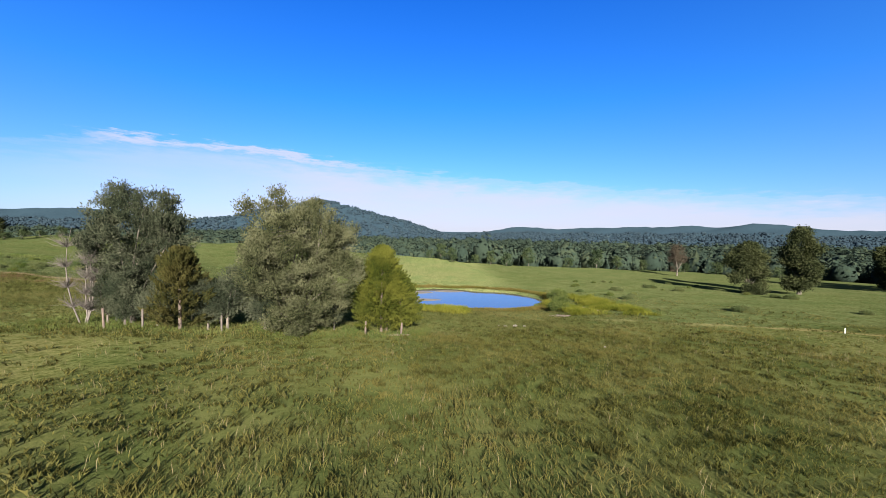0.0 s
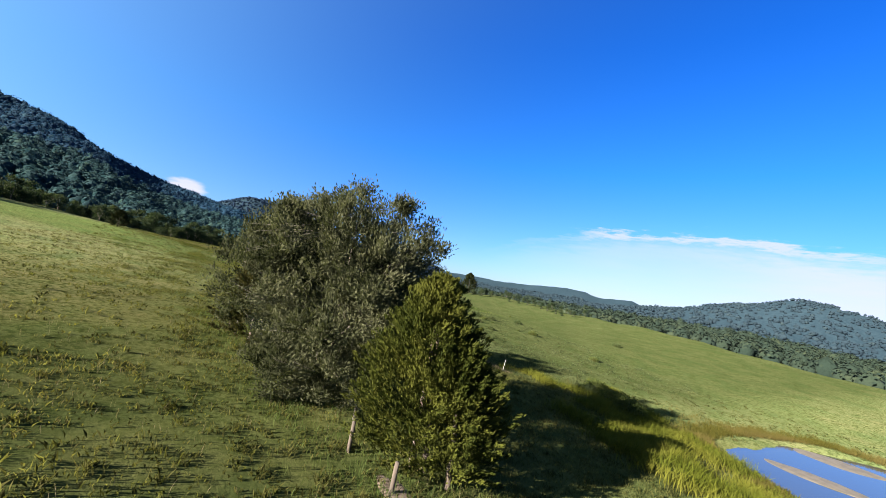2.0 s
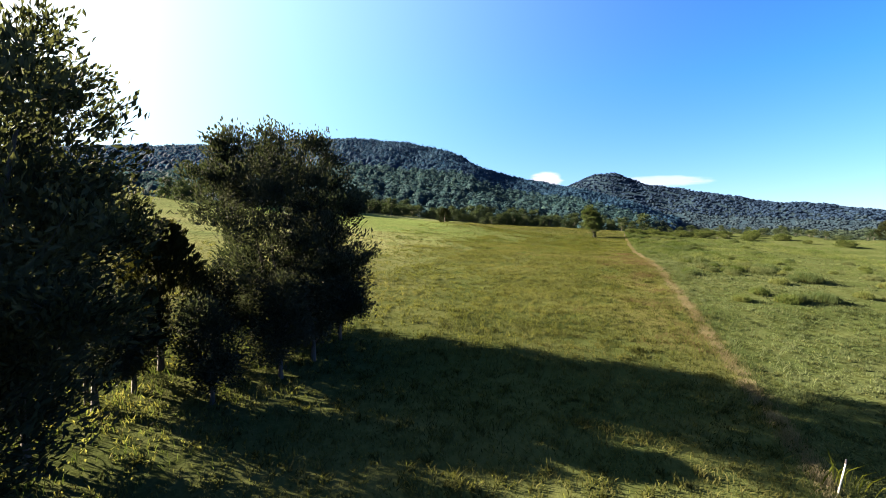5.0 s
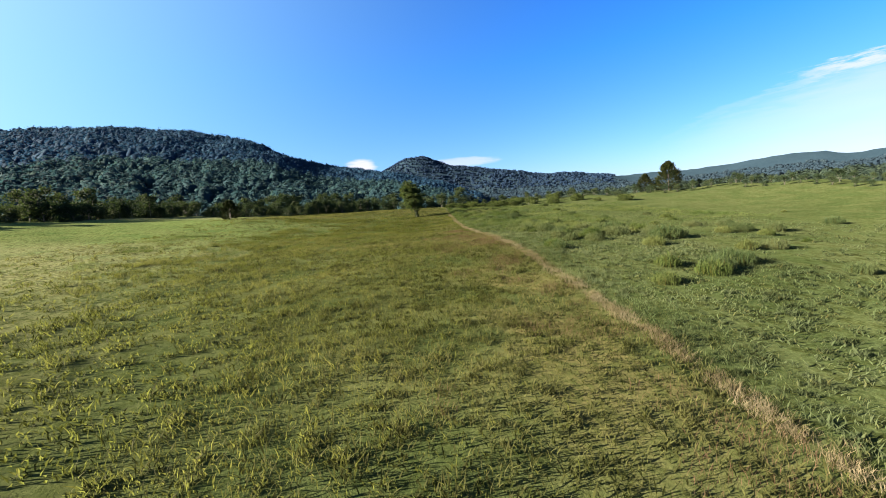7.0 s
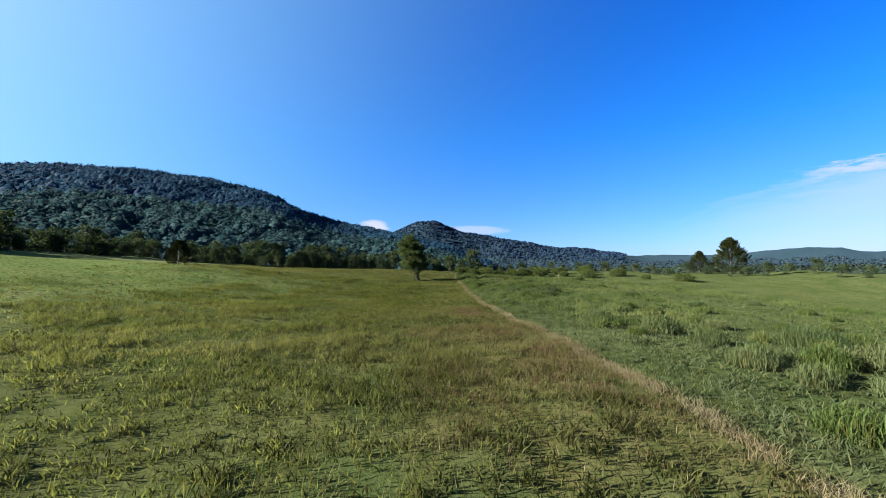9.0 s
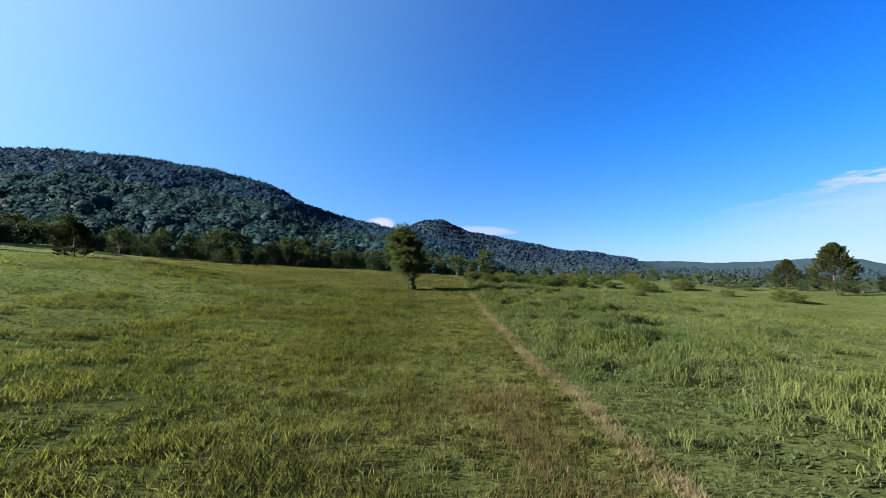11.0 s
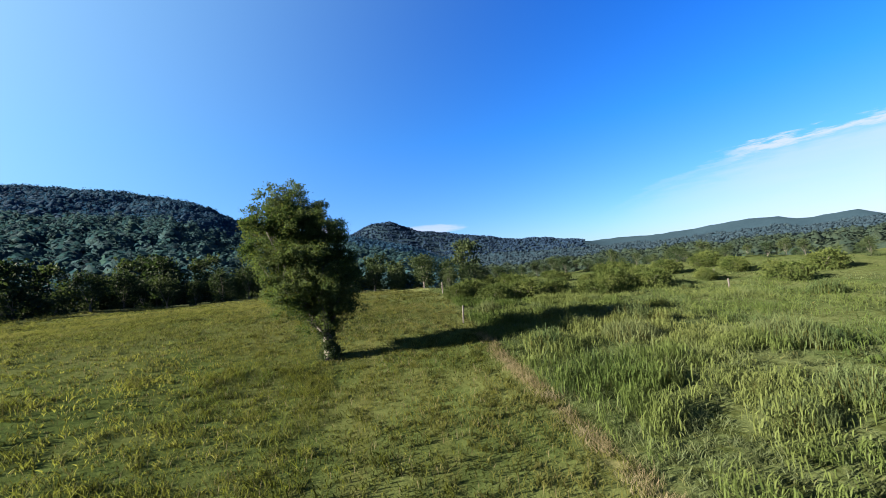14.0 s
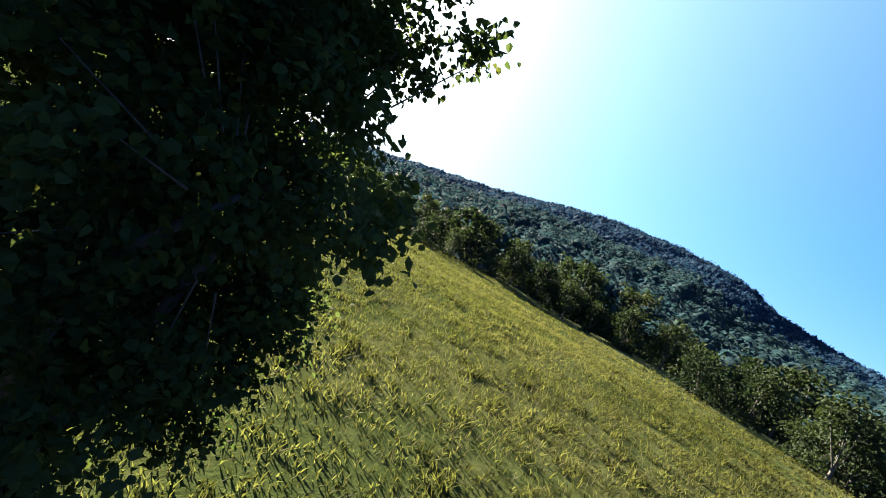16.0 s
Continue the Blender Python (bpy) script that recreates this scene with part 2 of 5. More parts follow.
    on = N.math("MULTIPLY", on, N.math("SUBTRACT", 1.0, N.smooth(x, -45.0, -30.0)))
    c = N.mix(N.math("MULTIPLY", N.math("MULTIPLY", N.smooth(tracks, 0.35, 0.95), on), 0.35), c, (0.0875, 0.0554, 0.0209))
    # dark mottle stands in for shading among the tussocks; pale grain over it
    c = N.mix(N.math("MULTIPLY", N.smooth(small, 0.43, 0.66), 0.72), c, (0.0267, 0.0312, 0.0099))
    c = N.mix(N.math("MULTIPLY", N.smooth(grain, 0.5, 0.8), 0.5), c, (0.1094, 0.0901, 0.0418))
    field = N.n("ShaderNodeAttribute", attribute_name="turf").outputs["Fac"]
    dry = N.mix(N.smooth(x, -8.0, -34.0), (1.25, 1.30, 1.35, 1.0), (2.1, 2.05, 2.2, 1.0))    # far ground lightened in colour for low sun on blades, most in the west
    c = N.mix(N.math("MAXIMUM", field, lush), N.mix(1.0, c, dry, "MULTIPLY"), c)
    # tussocks drawn in colour: shade painted into hollows, lighter flecks for blades
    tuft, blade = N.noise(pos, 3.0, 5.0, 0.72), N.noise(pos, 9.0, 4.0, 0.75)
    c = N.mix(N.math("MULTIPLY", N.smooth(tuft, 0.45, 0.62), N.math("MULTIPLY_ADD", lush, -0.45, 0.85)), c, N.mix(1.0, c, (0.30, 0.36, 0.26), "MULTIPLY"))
    c = N.mix(N.math("MULTIPLY", N.smooth(blade, 0.49, 0.64), 0.75), c, N.mix(1.0, c, (1.85, 1.75, 1.75), "MULTIPLY"))
    c = N.mix(lush, N.mix(1.0, c, (0.71, 0.75, 0.66), "MULTIPLY"), N.mix(1.0, c, (0.42, 0.45, 0.38), "MULTIPLY"))
    first = first_field(N, x, y)
    c = N.mix(first, c, N.mix(1.0, c, (0.72, 0.68, 0.62), "MULTIPLY"))
    # wooded ground takes a canopy colour, blued to stand in for haze
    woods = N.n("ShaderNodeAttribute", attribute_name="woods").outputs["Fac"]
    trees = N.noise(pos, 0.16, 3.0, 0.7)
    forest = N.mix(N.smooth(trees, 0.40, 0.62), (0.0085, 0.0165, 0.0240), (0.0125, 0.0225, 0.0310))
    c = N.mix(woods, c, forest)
    # ground near the lane darkened: shade between standing tufts put into its colour
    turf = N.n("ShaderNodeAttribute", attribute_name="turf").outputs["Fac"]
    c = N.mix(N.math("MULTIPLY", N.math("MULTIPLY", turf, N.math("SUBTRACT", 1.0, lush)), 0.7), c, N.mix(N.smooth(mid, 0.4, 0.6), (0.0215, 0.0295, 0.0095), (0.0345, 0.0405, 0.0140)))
    h = N.math("ADD", N.math("MULTIPLY", small, 0.30), N.math("MULTIPLY", grain, 0.12))
    bump = N.n("ShaderNodeBump", ins={"Strength": 0.6, "Distance": 0.35, "Height": h}).outputs[0]
    finish(N, N.n("ShaderNodeBsdfPrincipled", ins={"Base Color": c, "Roughness": 0.95, "Diffuse Roughness": 0.25, "Specular IOR Level": 0.0, "Normal": bump}).outputs[0])
    return m


def canopy_material(name, dark, mid, light, gap_shade=0.6):
    m, N = material(name)
    geo = N.n("ShaderNodeNewGeometry")
    rnd, pos = geo.outputs["Random Per Island"], geo.outputs["Position"]
    f1, f2, f3 = N.noise(pos, 0.55, 5.0, 0.7), N.noise(pos, 1.5, 5.0, 0.75), N.noise(pos, 0.02, 3.0)
    c = N.mix(N.smooth(rnd, 0.1, 0.9), dark, mid)
    c = N.mix(N.math("MULTIPLY", N.smooth(rnd, 0.8, 1.0), 0.7), c, light)
    c = N.mix(N.math("MULTIPLY", N.smooth(f3, 0.5, 0.7), 0.5), c, mid)
    # noise flecks darken the colour, painting shade between the leaf masses
    c = N.mix(N.math("MULTIPLY", N.smooth(f2, 0.46, 0.64), gap_shade), c, (dark[0] * 0.3, dark[1] * 0.3, dark[2] * 0.3))
    h = N.math("ADD", N.math("MULTIPLY", f1, 1.0), N.math("MULTIPLY", f2, 0.6))
    bump = N.n("ShaderNodeBump", ins={"Strength": 0.45, "Distance": 1.6, "Height": h}).outputs[0]
    p = N.n("ShaderNodeBsdfPrincipled", ins={"Base Color": c, "Roughness": 0.95, "Diffuse Roughness": 0.3, "Specular IOR Level": 0.05, "Normal": bump})
    t = N.n("ShaderNodeBsdfTranslucent", ins={"Color": c})
    finish(N, N.n("ShaderNodeMixShader", ins={0: 0.35, 1: p.outputs[0], 2: t.outputs[0]}).outputs[0])
    return m


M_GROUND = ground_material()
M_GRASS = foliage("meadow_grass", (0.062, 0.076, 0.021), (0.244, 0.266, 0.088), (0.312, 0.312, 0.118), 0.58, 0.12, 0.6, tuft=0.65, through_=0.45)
M_STRAW = foliage("dry_straw", (0.25, 0.205, 0.110), (0.37, 0.315, 0.185), (0.44, 0.385, 0.245), 0.25, 0.5, 0.7)
M_RUST = foliage("rusty_seed_grass", (0.15, 0.100, 0.058), (0.235, 0.150, 0.092), (0.22, 0.160, 0.085), 0.3, 0.2, 0.7)
M_WEED = foliage("tall_weeds", (0.062, 0.112, 0.026), (0.166, 0.240, 0.066), (0.258, 0.310, 0.104), 0.38, 0.10, 0.5)
M_GREYWEED = foliage("grey_weeds", (0.066, 0.118, 0.044), (0.148, 0.212, 0.080), (0.215, 0.262, 0.112), 0.3, 0.15, 0.5)
M_GOLD = foliage("yellow_green_weeds", (0.11, 0.145, 0.02), (0.21, 0.25, 0.034), (0.29, 0.305, 0.052), 0.4, 0.3, 0.6)
M_REED = foliage("pond_rim_grass", (0.10, 0.105, 0.022), (0.18, 0.17, 0.038), (0.23, 0.195, 0.065), 0.35, 0.2, 0.6)
M_LEAF = foliage("broad_leaf", (0.046, 0.086, 0.032), (0.122, 0.190, 0.066), (0.215, 0.290, 0.118), 0.48, 0.5, 0.6, 0.02, warm=(0.16, 0.17, 0.035))
M_SILVER = foliage("silver_leaf", (0.0308, 0.0399, 0.0189), (0.1135, 0.1316, 0.0671), (0.2320, 0.2500, 0.1450), 0.34, 0.6, 0.7)
M_DARKSILVER = foliage("dark_silver_leaf", (0.0208, 0.0320, 0.0208), (0.0703, 0.0912, 0.0589), (0.1386, 0.1606, 0.1056), 0.26, 0.6, 0.7)
M_CEDAR = foliage("cedar_spray", (0.030, 0.046, 0.010), (0.086, 0.110, 0.020), (0.160, 0.178, 0.034), 0.22, 0.6, 0.7)
M_CEDAR_BROWN = foliage("brownish_cedar_spray", (0.038, 0.044, 0.014), (0.074, 0.078, 0.026), (0.108, 0.104, 0.036), 0.2, 0.6, 0.7)
M_CEDAR_DARK = foliage("dark_cedar_spray", (0.024, 0.038, 0.014), (0.046, 0.062, 0.022), (0.070, 0.080, 0.030), 0.15, 0.6, 0.7)
M_OAK = foliage("oak_leaf", (0.030, 0.044, 0.020), (0.062, 0.082, 0.036), (0.095, 0.115, 0.050), 0.2, 0.3)
M_RUSTLEAF = foliage("rusty_leaf", (0.060, 0.052, 0.042), (0.096, 0.084, 0.066), (0.125, 0.108, 0.080), 0.2, 0.3)
M_HEDGE = foliage("hedge_leaf", (0.0282, 0.0540, 0.0276), (0.0634, 0.1044, 0.0494), (0.1056, 0.1476, 0.0646), 0.3, 0.15, 0.65, 0.03)
M_BRAMBLE = foliage("bramble_leaf", (0.048, 0.080, 0.022), (0.108, 0.160, 0.044), (0.180, 0.225, 0.066), 0.3, 0.8, 0.65, 0.03)
# hillside and foot greens carry blue in place of haze over distance
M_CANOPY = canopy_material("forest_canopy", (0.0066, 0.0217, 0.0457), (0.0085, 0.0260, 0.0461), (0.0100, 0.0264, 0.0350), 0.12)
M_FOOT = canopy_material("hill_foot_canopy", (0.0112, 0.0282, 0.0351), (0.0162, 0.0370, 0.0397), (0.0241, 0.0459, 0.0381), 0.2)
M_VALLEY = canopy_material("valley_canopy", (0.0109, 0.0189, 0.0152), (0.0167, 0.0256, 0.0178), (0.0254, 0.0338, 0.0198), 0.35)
# far and knoll woods: haze painted in as a bluer base colour
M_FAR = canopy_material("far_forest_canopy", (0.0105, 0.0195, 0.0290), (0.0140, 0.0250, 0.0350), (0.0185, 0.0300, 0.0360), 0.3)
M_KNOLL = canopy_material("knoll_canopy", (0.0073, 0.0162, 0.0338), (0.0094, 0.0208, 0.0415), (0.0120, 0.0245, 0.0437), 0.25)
M_BARK = bark_mat("grey_bark", (0.016, 0.014, 0.011), (0.040, 0.035, 0.028))
M_BARK_RED = bark_mat("reddish_cedar_bark", (0.017, 0.012, 0.009), (0.036, 0.026, 0.020))
M_TWIG = bark_mat("pale_bare_wood", (0.020, 0.018, 0.016), (0.038, 0.034, 0.030))
M_POST = bark_mat("weathered_post_wood", (0.015, 0.013, 0.011), (0.032, 0.028, 0.024))
M_WHITE = plain_mat("white_paint", (0.26, 0.26, 0.25), (0.36, 0.36, 0.35), 0.5, 0, 6.0)
M_DARK = plain_mat("dark_cap", (0.03, 0.03, 0.03), (0.06, 0.05, 0.05), 0.6)
M_STONE = plain_mat("pale_limestone", (0.055, 0.052, 0.046), (0.095, 0.090, 0.080), 0.9, 0, 5.0, 0.6)
M_DIRT = plain_mat("bare_reddish_earth", (0.042, 0.029, 0.020), (0.072, 0.052, 0.037), 0.95, 0, 2.5, 0.8)
M_ROOF = plain_mat("metal_roof", (0.085, 0.100, 0.125), (0.115, 0.130, 0.155), 0.5, 0.2, 1.5)
M_LOG = plain_mat("dark_timber", (0.040, 0.030, 0.026), (0.075, 0.056, 0.046), 0.8, 0, 3.0)
M_GLASS = plain_mat("window_glass", (0.02, 0.025, 0.03), (0.03, 0.035, 0.04), 0.08)
M_MUD = plain_mat("pond_mud_and_algae", (0.022, 0.019, 0.015), (0.040, 0.034, 0.027), 0.95, 0, 1.5)


def water_material():
    m, N = material("pond_water")
    f = N.noise(place(N), 1.1, 4.0)
    bump = N.n("ShaderNodeBump", ins={"Strength": 0.05, "Distance": 0.05, "Height": f}).outputs[0]
    finish(N, N.n("ShaderNodeBsdfPrincipled", ins={"Base Color": (0.022, 0.024, 0.025, 1), "Roughness": 0.05, "IOR": 1.33, "Specular IOR Level": 0.9, "Normal": bump}).outputs[0])
    return m


M_WATER = water_material()

# ---------------------------------------------------------------- mesh helpers
RNG = np.random.default_rng(7)


def mesh_of(name, V, faces, mat, smooth=False):
    """A mesh from an (n, 3) array and a list of index arrays, each (m, 3) or (m, 4)."""
    me = bpy.data.meshes.new(name)
    V = np.asarray(V, np.float32)
    faces = [np.asarray(f, np.int32) for f in faces if len(f)]
    me.vertices.add(len(V))
    me.vertices.foreach_set("co", V.ravel())
    loops = np.concatenate([f.ravel() for f in faces])
    sizes = np.concatenate([np.full(len(f), f.shape[1], np.int32) for f in faces])
    me.loops.add(len(loops))
    me.loops.foreach_set("vertex_index", loops)
    me.polygons.add(len(sizes))
    me.polygons.foreach_set("loop_start", np.r_[0, np.cumsum(sizes)[:-1]].astype(np.int32))
    me.polygons.foreach_set("loop_total", sizes)
    me.polygons.foreach_set("use_smooth", np.full(len(sizes), smooth))
    me.update(calc_edges=True)
    me.validate()
    me.materials.append(mat)
    return me


def part(name, me, parent, label=""):
    ob = new(name, me)
    ob.parent = parent
    if label:
        tagged(ob, label)
    return ob


def bm_mesh(name, bm, mat, bevel=0.0):
    if bevel:
        bmesh.ops.bevel(bm, geom=bm.edges[:], offset=bevel, segments=1, affect="EDGES")
    me = bpy.data.meshes.new(name)
    bm.to_mesh(me)
    bm.free()
    me.materials.append(mat)
    return me


def box(bm, lo, hi):
    lo, hi = Vector(lo), Vector(hi)
    c, s = (lo + hi) / 2, hi - lo
    return bmesh.ops.create_cube(bm, size=1.0, matrix=Matrix.LocRotScale(c, None, s))


def tube(points, radii, sides=7):
    """A tapered tube along points."""
    P, V, F = np.asarray(points, float), [], []
    for i, p in enumerate(P):
        d = P[min(i + 1, len(P) - 1)] - P[max(i - 1, 0)]
        d = d / (np.linalg.norm(d) + 1e-9)
        a = np.cross(d, (0.31, 0.95, 0.1) if abs(d[1]) < 0.9 else (1.0, 0, 0))
        a /= np.linalg.norm(a)
        b = np.cross(d, a)
        ang = np.arange(sides) / sides * 2 * np.pi
        V.append(p + radii[i] * (np.cos(ang)[:, None] * a + np.sin(ang)[:, None] * b))
    for i in range(len(P) - 1):
        for k in range(sides):
            F.append((i * sides + k, i * sides + (k + 1) % sides, (i + 1) * sides + (k + 1) % sides, (i + 1) * sides + k))
    V.append(P[-1:])
    tip = len(P) * sides
    T = [((len(P) - 1) * sides + k, (len(P) - 1) * sides + (k + 1) % sides, tip) for k in range(sides)]
    return np.concatenate(V), np.array(F), np.array(T)


def tubes_mesh(name, list_of, mat):
    V, Q, T, base = [], [], [], 0
    for v, q, t in list_of:
        V.append(v), Q.append(q + base), T.append(t + base)
        base += len(v)
    return mesh_of(name, np.concatenate(V), [np.concatenate(Q), np.concatenate(T)], mat, True)


def unit(v):
    return v / (np.linalg.norm(v, axis=-1, keepdims=True) + 1e-9)


def leaves(rng, centres, along, length, width, fold=0.25, droop=0.0, fine=False):
    """Folded leaves: four corners, or six with a pointed tip where they are seen close by."""
    n = len(centres)
    along = unit(along + rng.normal(0, 0.55, (n, 3)) - np.array([0, 0, droop]))
    side = unit(np.cross(along, rng.normal(0, 1, (n, 3))))
    up = np.cross(side, along)
    L = (length * rng.uniform(0.65, 1.25, n))[:, None]
    Wd = (width * rng.uniform(0.7, 1.2, n))[:, None]
    b, t = centres - along * L * 0.5, centres + along * L * 0.5
    if fine:
        lift, back = up * Wd * fold, along * L
        low, high = centres - back * 0.22 + lift, centres + back * 0.16 + lift * 0.8
        V = np.stack([b, low - side * Wd * 0.5, high - side * Wd * 0.40, t, high + side * Wd * 0.40, low + side * Wd * 0.5], 1).reshape(-1, 3)
        i = np.arange(n)[:, None] * 6
        return V, np.concatenate([i + [0, 1, 2, 3], i + [0, 3, 4, 5]])
    mid = centres + up * Wd * fold
    V = np.stack([b, mid - side * Wd * 0.5, t, mid + side * Wd * 0.5], 1).reshape(-1, 3)
    return V, np.arange(n * 4).reshape(n, 4)


def clusters(rng, lobes, count, inner=0.55):
    """Twig ends spread over the outer part of a crown's lobes: their places and outward ways."""
    lobes = np.asarray(lobes, float)
    w = (lobes[:, 3] * lobes[:, 4] * lobes[:, 5]) ** 0.67
    pick = rng.choice(len(lobes), count, p=w / w.sum())
    d = unit(rng.normal(0, 1, (count, 3)))
    r = rng.uniform(inner, 1.0, count) ** 0.6 * rng.uniform(0.85, 1.06, count)
    C, S = lobes[pick, :3], lobes[pick, 3:]
    return C + d * S * r[:, None], d


def limb_path(rng, a, b, sag=0.3, n=5):
    a, b = np.asarray(a, float), np.asarray(b, float)
    s = np.linspace(0, 1, n)[:, None]
    mid = rng.normal(0, sag, 3) * [1, 1, 0.5]
    return a + (b - a) * s + mid * (4 * s * (1 - s)) * 0.5


def leafy_tree(name, rng, height, lobes, n_clusters, per, leaf, width, spread, m_leaf, m_bark, trunk_r, fork, lean=(0, 0),
               limbs=9, droop=0.2, tips=0.0, inner=0.55, spray=0.0, fine=False, boughs=0, pad=0.4):
    """A tree at the origin: trunk, limbs and a crown of leaves on many twigs."""
    top = Empty(name)
    fork_p = np.array([lean[0] * 0.4, lean[1] * 0.4, fork])
    flare = [(0, 0, -0.25), (0, 0, 0.12), (lean[0] * 0.1, lean[1] * 0.1, fork * 0.5), tuple(fork_p)]
    part("trunk", tubes_mesh("trunk", [tube(flare, [trunk_r * 1.5, trunk_r * 1.12, trunk_r * 0.95, trunk_r * 0.85], 10)], m_bark), top)
    cl, out = clusters(rng, lobes, n_clusters, inner)
    if boughs:                                       # foliage gathered in pads with gaps between
        heart, way = clusters(rng, lobes, boughs, 0.66)
        k = rng.integers(0, boughs, n_clusters)
        k[n_clusters * 2 // 3:] = -1
        d = unit(rng.normal(0, 1, (n_clusters, 3)) + way[k] * 0.8 + [0, 0, 0.35])
        held = k >= 0
        cl[held] = (heart[k] + d * pad * np.array([1, 1, 0.62]) * rng.uniform(0.55, 1.0, (n_clusters, 1)))[held]
        out[held] = d[held]
    ends = [np.array(lobes[i % len(lobes)][:3]) + unit(rng.normal(0, 1, 3)) * np.array(lobes[i % len(lobes)][3:]) * 0.3 for i in range(limbs)]
    for i, e in enumerate(ends):
        r0 = trunk_r * rng.uniform(0.35, 0.55)
        part("limb", tubes_mesh("limb", [tube(limb_path(rng, fork_p - [0, 0, 0.15], e, 0.5), np.linspace(r0, 0.025, 5), 6)], m_bark), top)
    # fine twigs that carry the leaf clusters
    stems = []
    for k in range(0, n_clusters, 9):
        e = min(ends, key=lambda q: np.sum((q - cl[k]) ** 2))
        stems.append(tube([e * 0.5 + cl[k] * 0.5 - [0, 0, 0.1], cl[k]], [0.011, 0.004], 3))
    tagged(part("twig_spray", tubes_mesh("twig_spray", stems, m_bark), top), kind="stuff")
    c = np.repeat(cl, per, 0) + rng.normal(0, spread, (n_clusters * per, 3)) * [1, 1, 0.75]
    a = np.repeat(out, per, 0) + np.array([0, 0, tips])
    if spray:                                        # leaves strung along upswept shoots
        shoot = np.repeat(spray * rng.uniform(0.4, 1.3, n_clusters), per)[:, None]
        c = c + unit(a) * shoot * rng.uniform(-0.5, 0.5, (n_clusters * per, 1))
    V, F = leaves(rng, c, a, leaf, width, droop=droop, fine=fine)
    part("crown", mesh_of("crown", V, [F], m_leaf), top)
    return top


def Empty(name):
    return new(name)


def cedar(name, rng, height, radius, sprays, m_leaf, lumps=5, stems=((0, 0),), skirt=0.5, size=0.34, taper=0.5):
    """A juniper: pointed uneven cone of upswept sprays."""
    top = Empty(name)
    for sx, sy in stems:
        pts = [(sx, sy, -0.2), (sx, sy, skirt), (sx * 0.5, sy * 0.5, height * 0.6), (0, 0, height * 0.93)]
        part("trunk", tubes_mesh("trunk", [tube(pts, [0.16, 0.12, 0.07, 0.02], 8)], M_BARK_RED), top)
    # boughs that sweep up and out, each ending in a pointed plume of short sprays
    nb = max(60, sprays // 44)
    per = sprays // nb
    u = rng.uniform(0, 1, nb) ** 0.85
    ang = rng.uniform(0, 2 * np.pi, nb)
    prof = radius * np.minimum(1.0, 0.6 + 1.5 * u) * (1 - u) ** taper * 1.12
    lump = 1 + 0.10 * np.sin(ang * lumps + u * 9) + 0.07 * np.sin(ang * (lumps * 2 + 1) - u * 17)
    reach = prof * lump * rng.uniform(0.78, 1.16, nb) * (1.24 + 0.2 * u) + 0.15
    way = unit(np.stack([np.cos(ang), np.sin(ang), rng.uniform(0.25, 0.6, nb) + 0.9 * u], 1))
    root = np.stack([0 * u, 0 * u, skirt + u * (height - skirt) - 0.30 * reach], 1)
    bough = np.repeat(np.arange(nb), per)
    back = rng.uniform(0, 1, nb * per) ** 1.2
    plume = np.minimum(reach * 0.62, 0.42 + 0.20 * radius)
    c = root[bough] + way[bough] * (reach - back.reshape(nb, per).T * plume).T.reshape(-1)[:, None]
    c = c + rng.normal(0, 1, (nb * per, 3)) * (0.025 + (0.06 + 0.045 * radius) * back)[:, None] * [1, 1, 0.75]
    c[:, 2] = np.maximum(c[:, 2], skirt * 0.7)
    V, F = leaves(rng, c, way[bough] * 1.3 + [0, 0, 0.35], size, size * 0.3, 0.3)
    part("crown", mesh_of("crown", V, [F], m_leaf), top)
    return top


def put(ob, x, y, rz=0.0, s=1.0, sink=0.0):
    ob.matrix_basis = Matrix.Translation((x, y, float(ground_z(x, y)) - sink)) @ Matrix.Rotation(radians(rz), 4, "Z") @ Matrix.Diagonal((s, s, s, 1))
    return ob


def twin(ob, x, y, rz=0.0, s=1.0, sink=0.0):
    """A copy of a thing set on the ground."""
    c = copy_thing(ob, Matrix.Translation((x, y, float(ground_z(x, y)) - sink)) @ Matrix.Rotation(radians(rz), 4, "Z"))
    c.scale = (s, s, s)
    return c


# ---------------------------------------------------------------- ground
HUB = np.array([-60.0, 45.0])                        # middle of the pasture
POLY = (0.435, -1.759, -8.834, 0.964, 0.078, 3.726, 0.202, 0.41, -1.383, -0.042)
MOUNDS = ((-110, 36, 18, -1.45), (-60, 57, 17, 1.15), (3, 66, 22, -1.2), (-152, 42, 14, 0.9), (-5, 33, 9, -0.4), (-26, 85, 14, -0.9), (-126, 4, 14, 0.8), (-107, 128, 32, -2.2), (-134.5, 47, 8, -0.38))
POND = (3.6, 68.2, 13.0, 10.6, radians(-14))         # centre, half axes, turn
POND_Z = -5.35


def bell(x, c, w, p=2.0):
    return np.exp(-(np.abs(x - c) / w) ** p)


def step(x, a, b):
    t = np.clip((x - a) / (b - a), 0, 1)
    return t * t * (3 - 2 * t)


def pond_d(x, y):
    """1 at the pond's shore, less inside."""
    dx, dy = x - POND[0], y - POND[1]
    c, s = math.cos(POND[4]), math.sin(POND[4])
    u, v = (dx * c + dy * s) / POND[2], (-dx * s + dy * c) / POND[3]
    a = np.arctan2(v, u)
    return (np.abs(u) ** 2.6 + np.abs(v) ** 2.6) ** (1 / 2.6) / (1 + 0.05 * np.sin(3 * a + 1) + 0.03 * np.sin(7 * a))


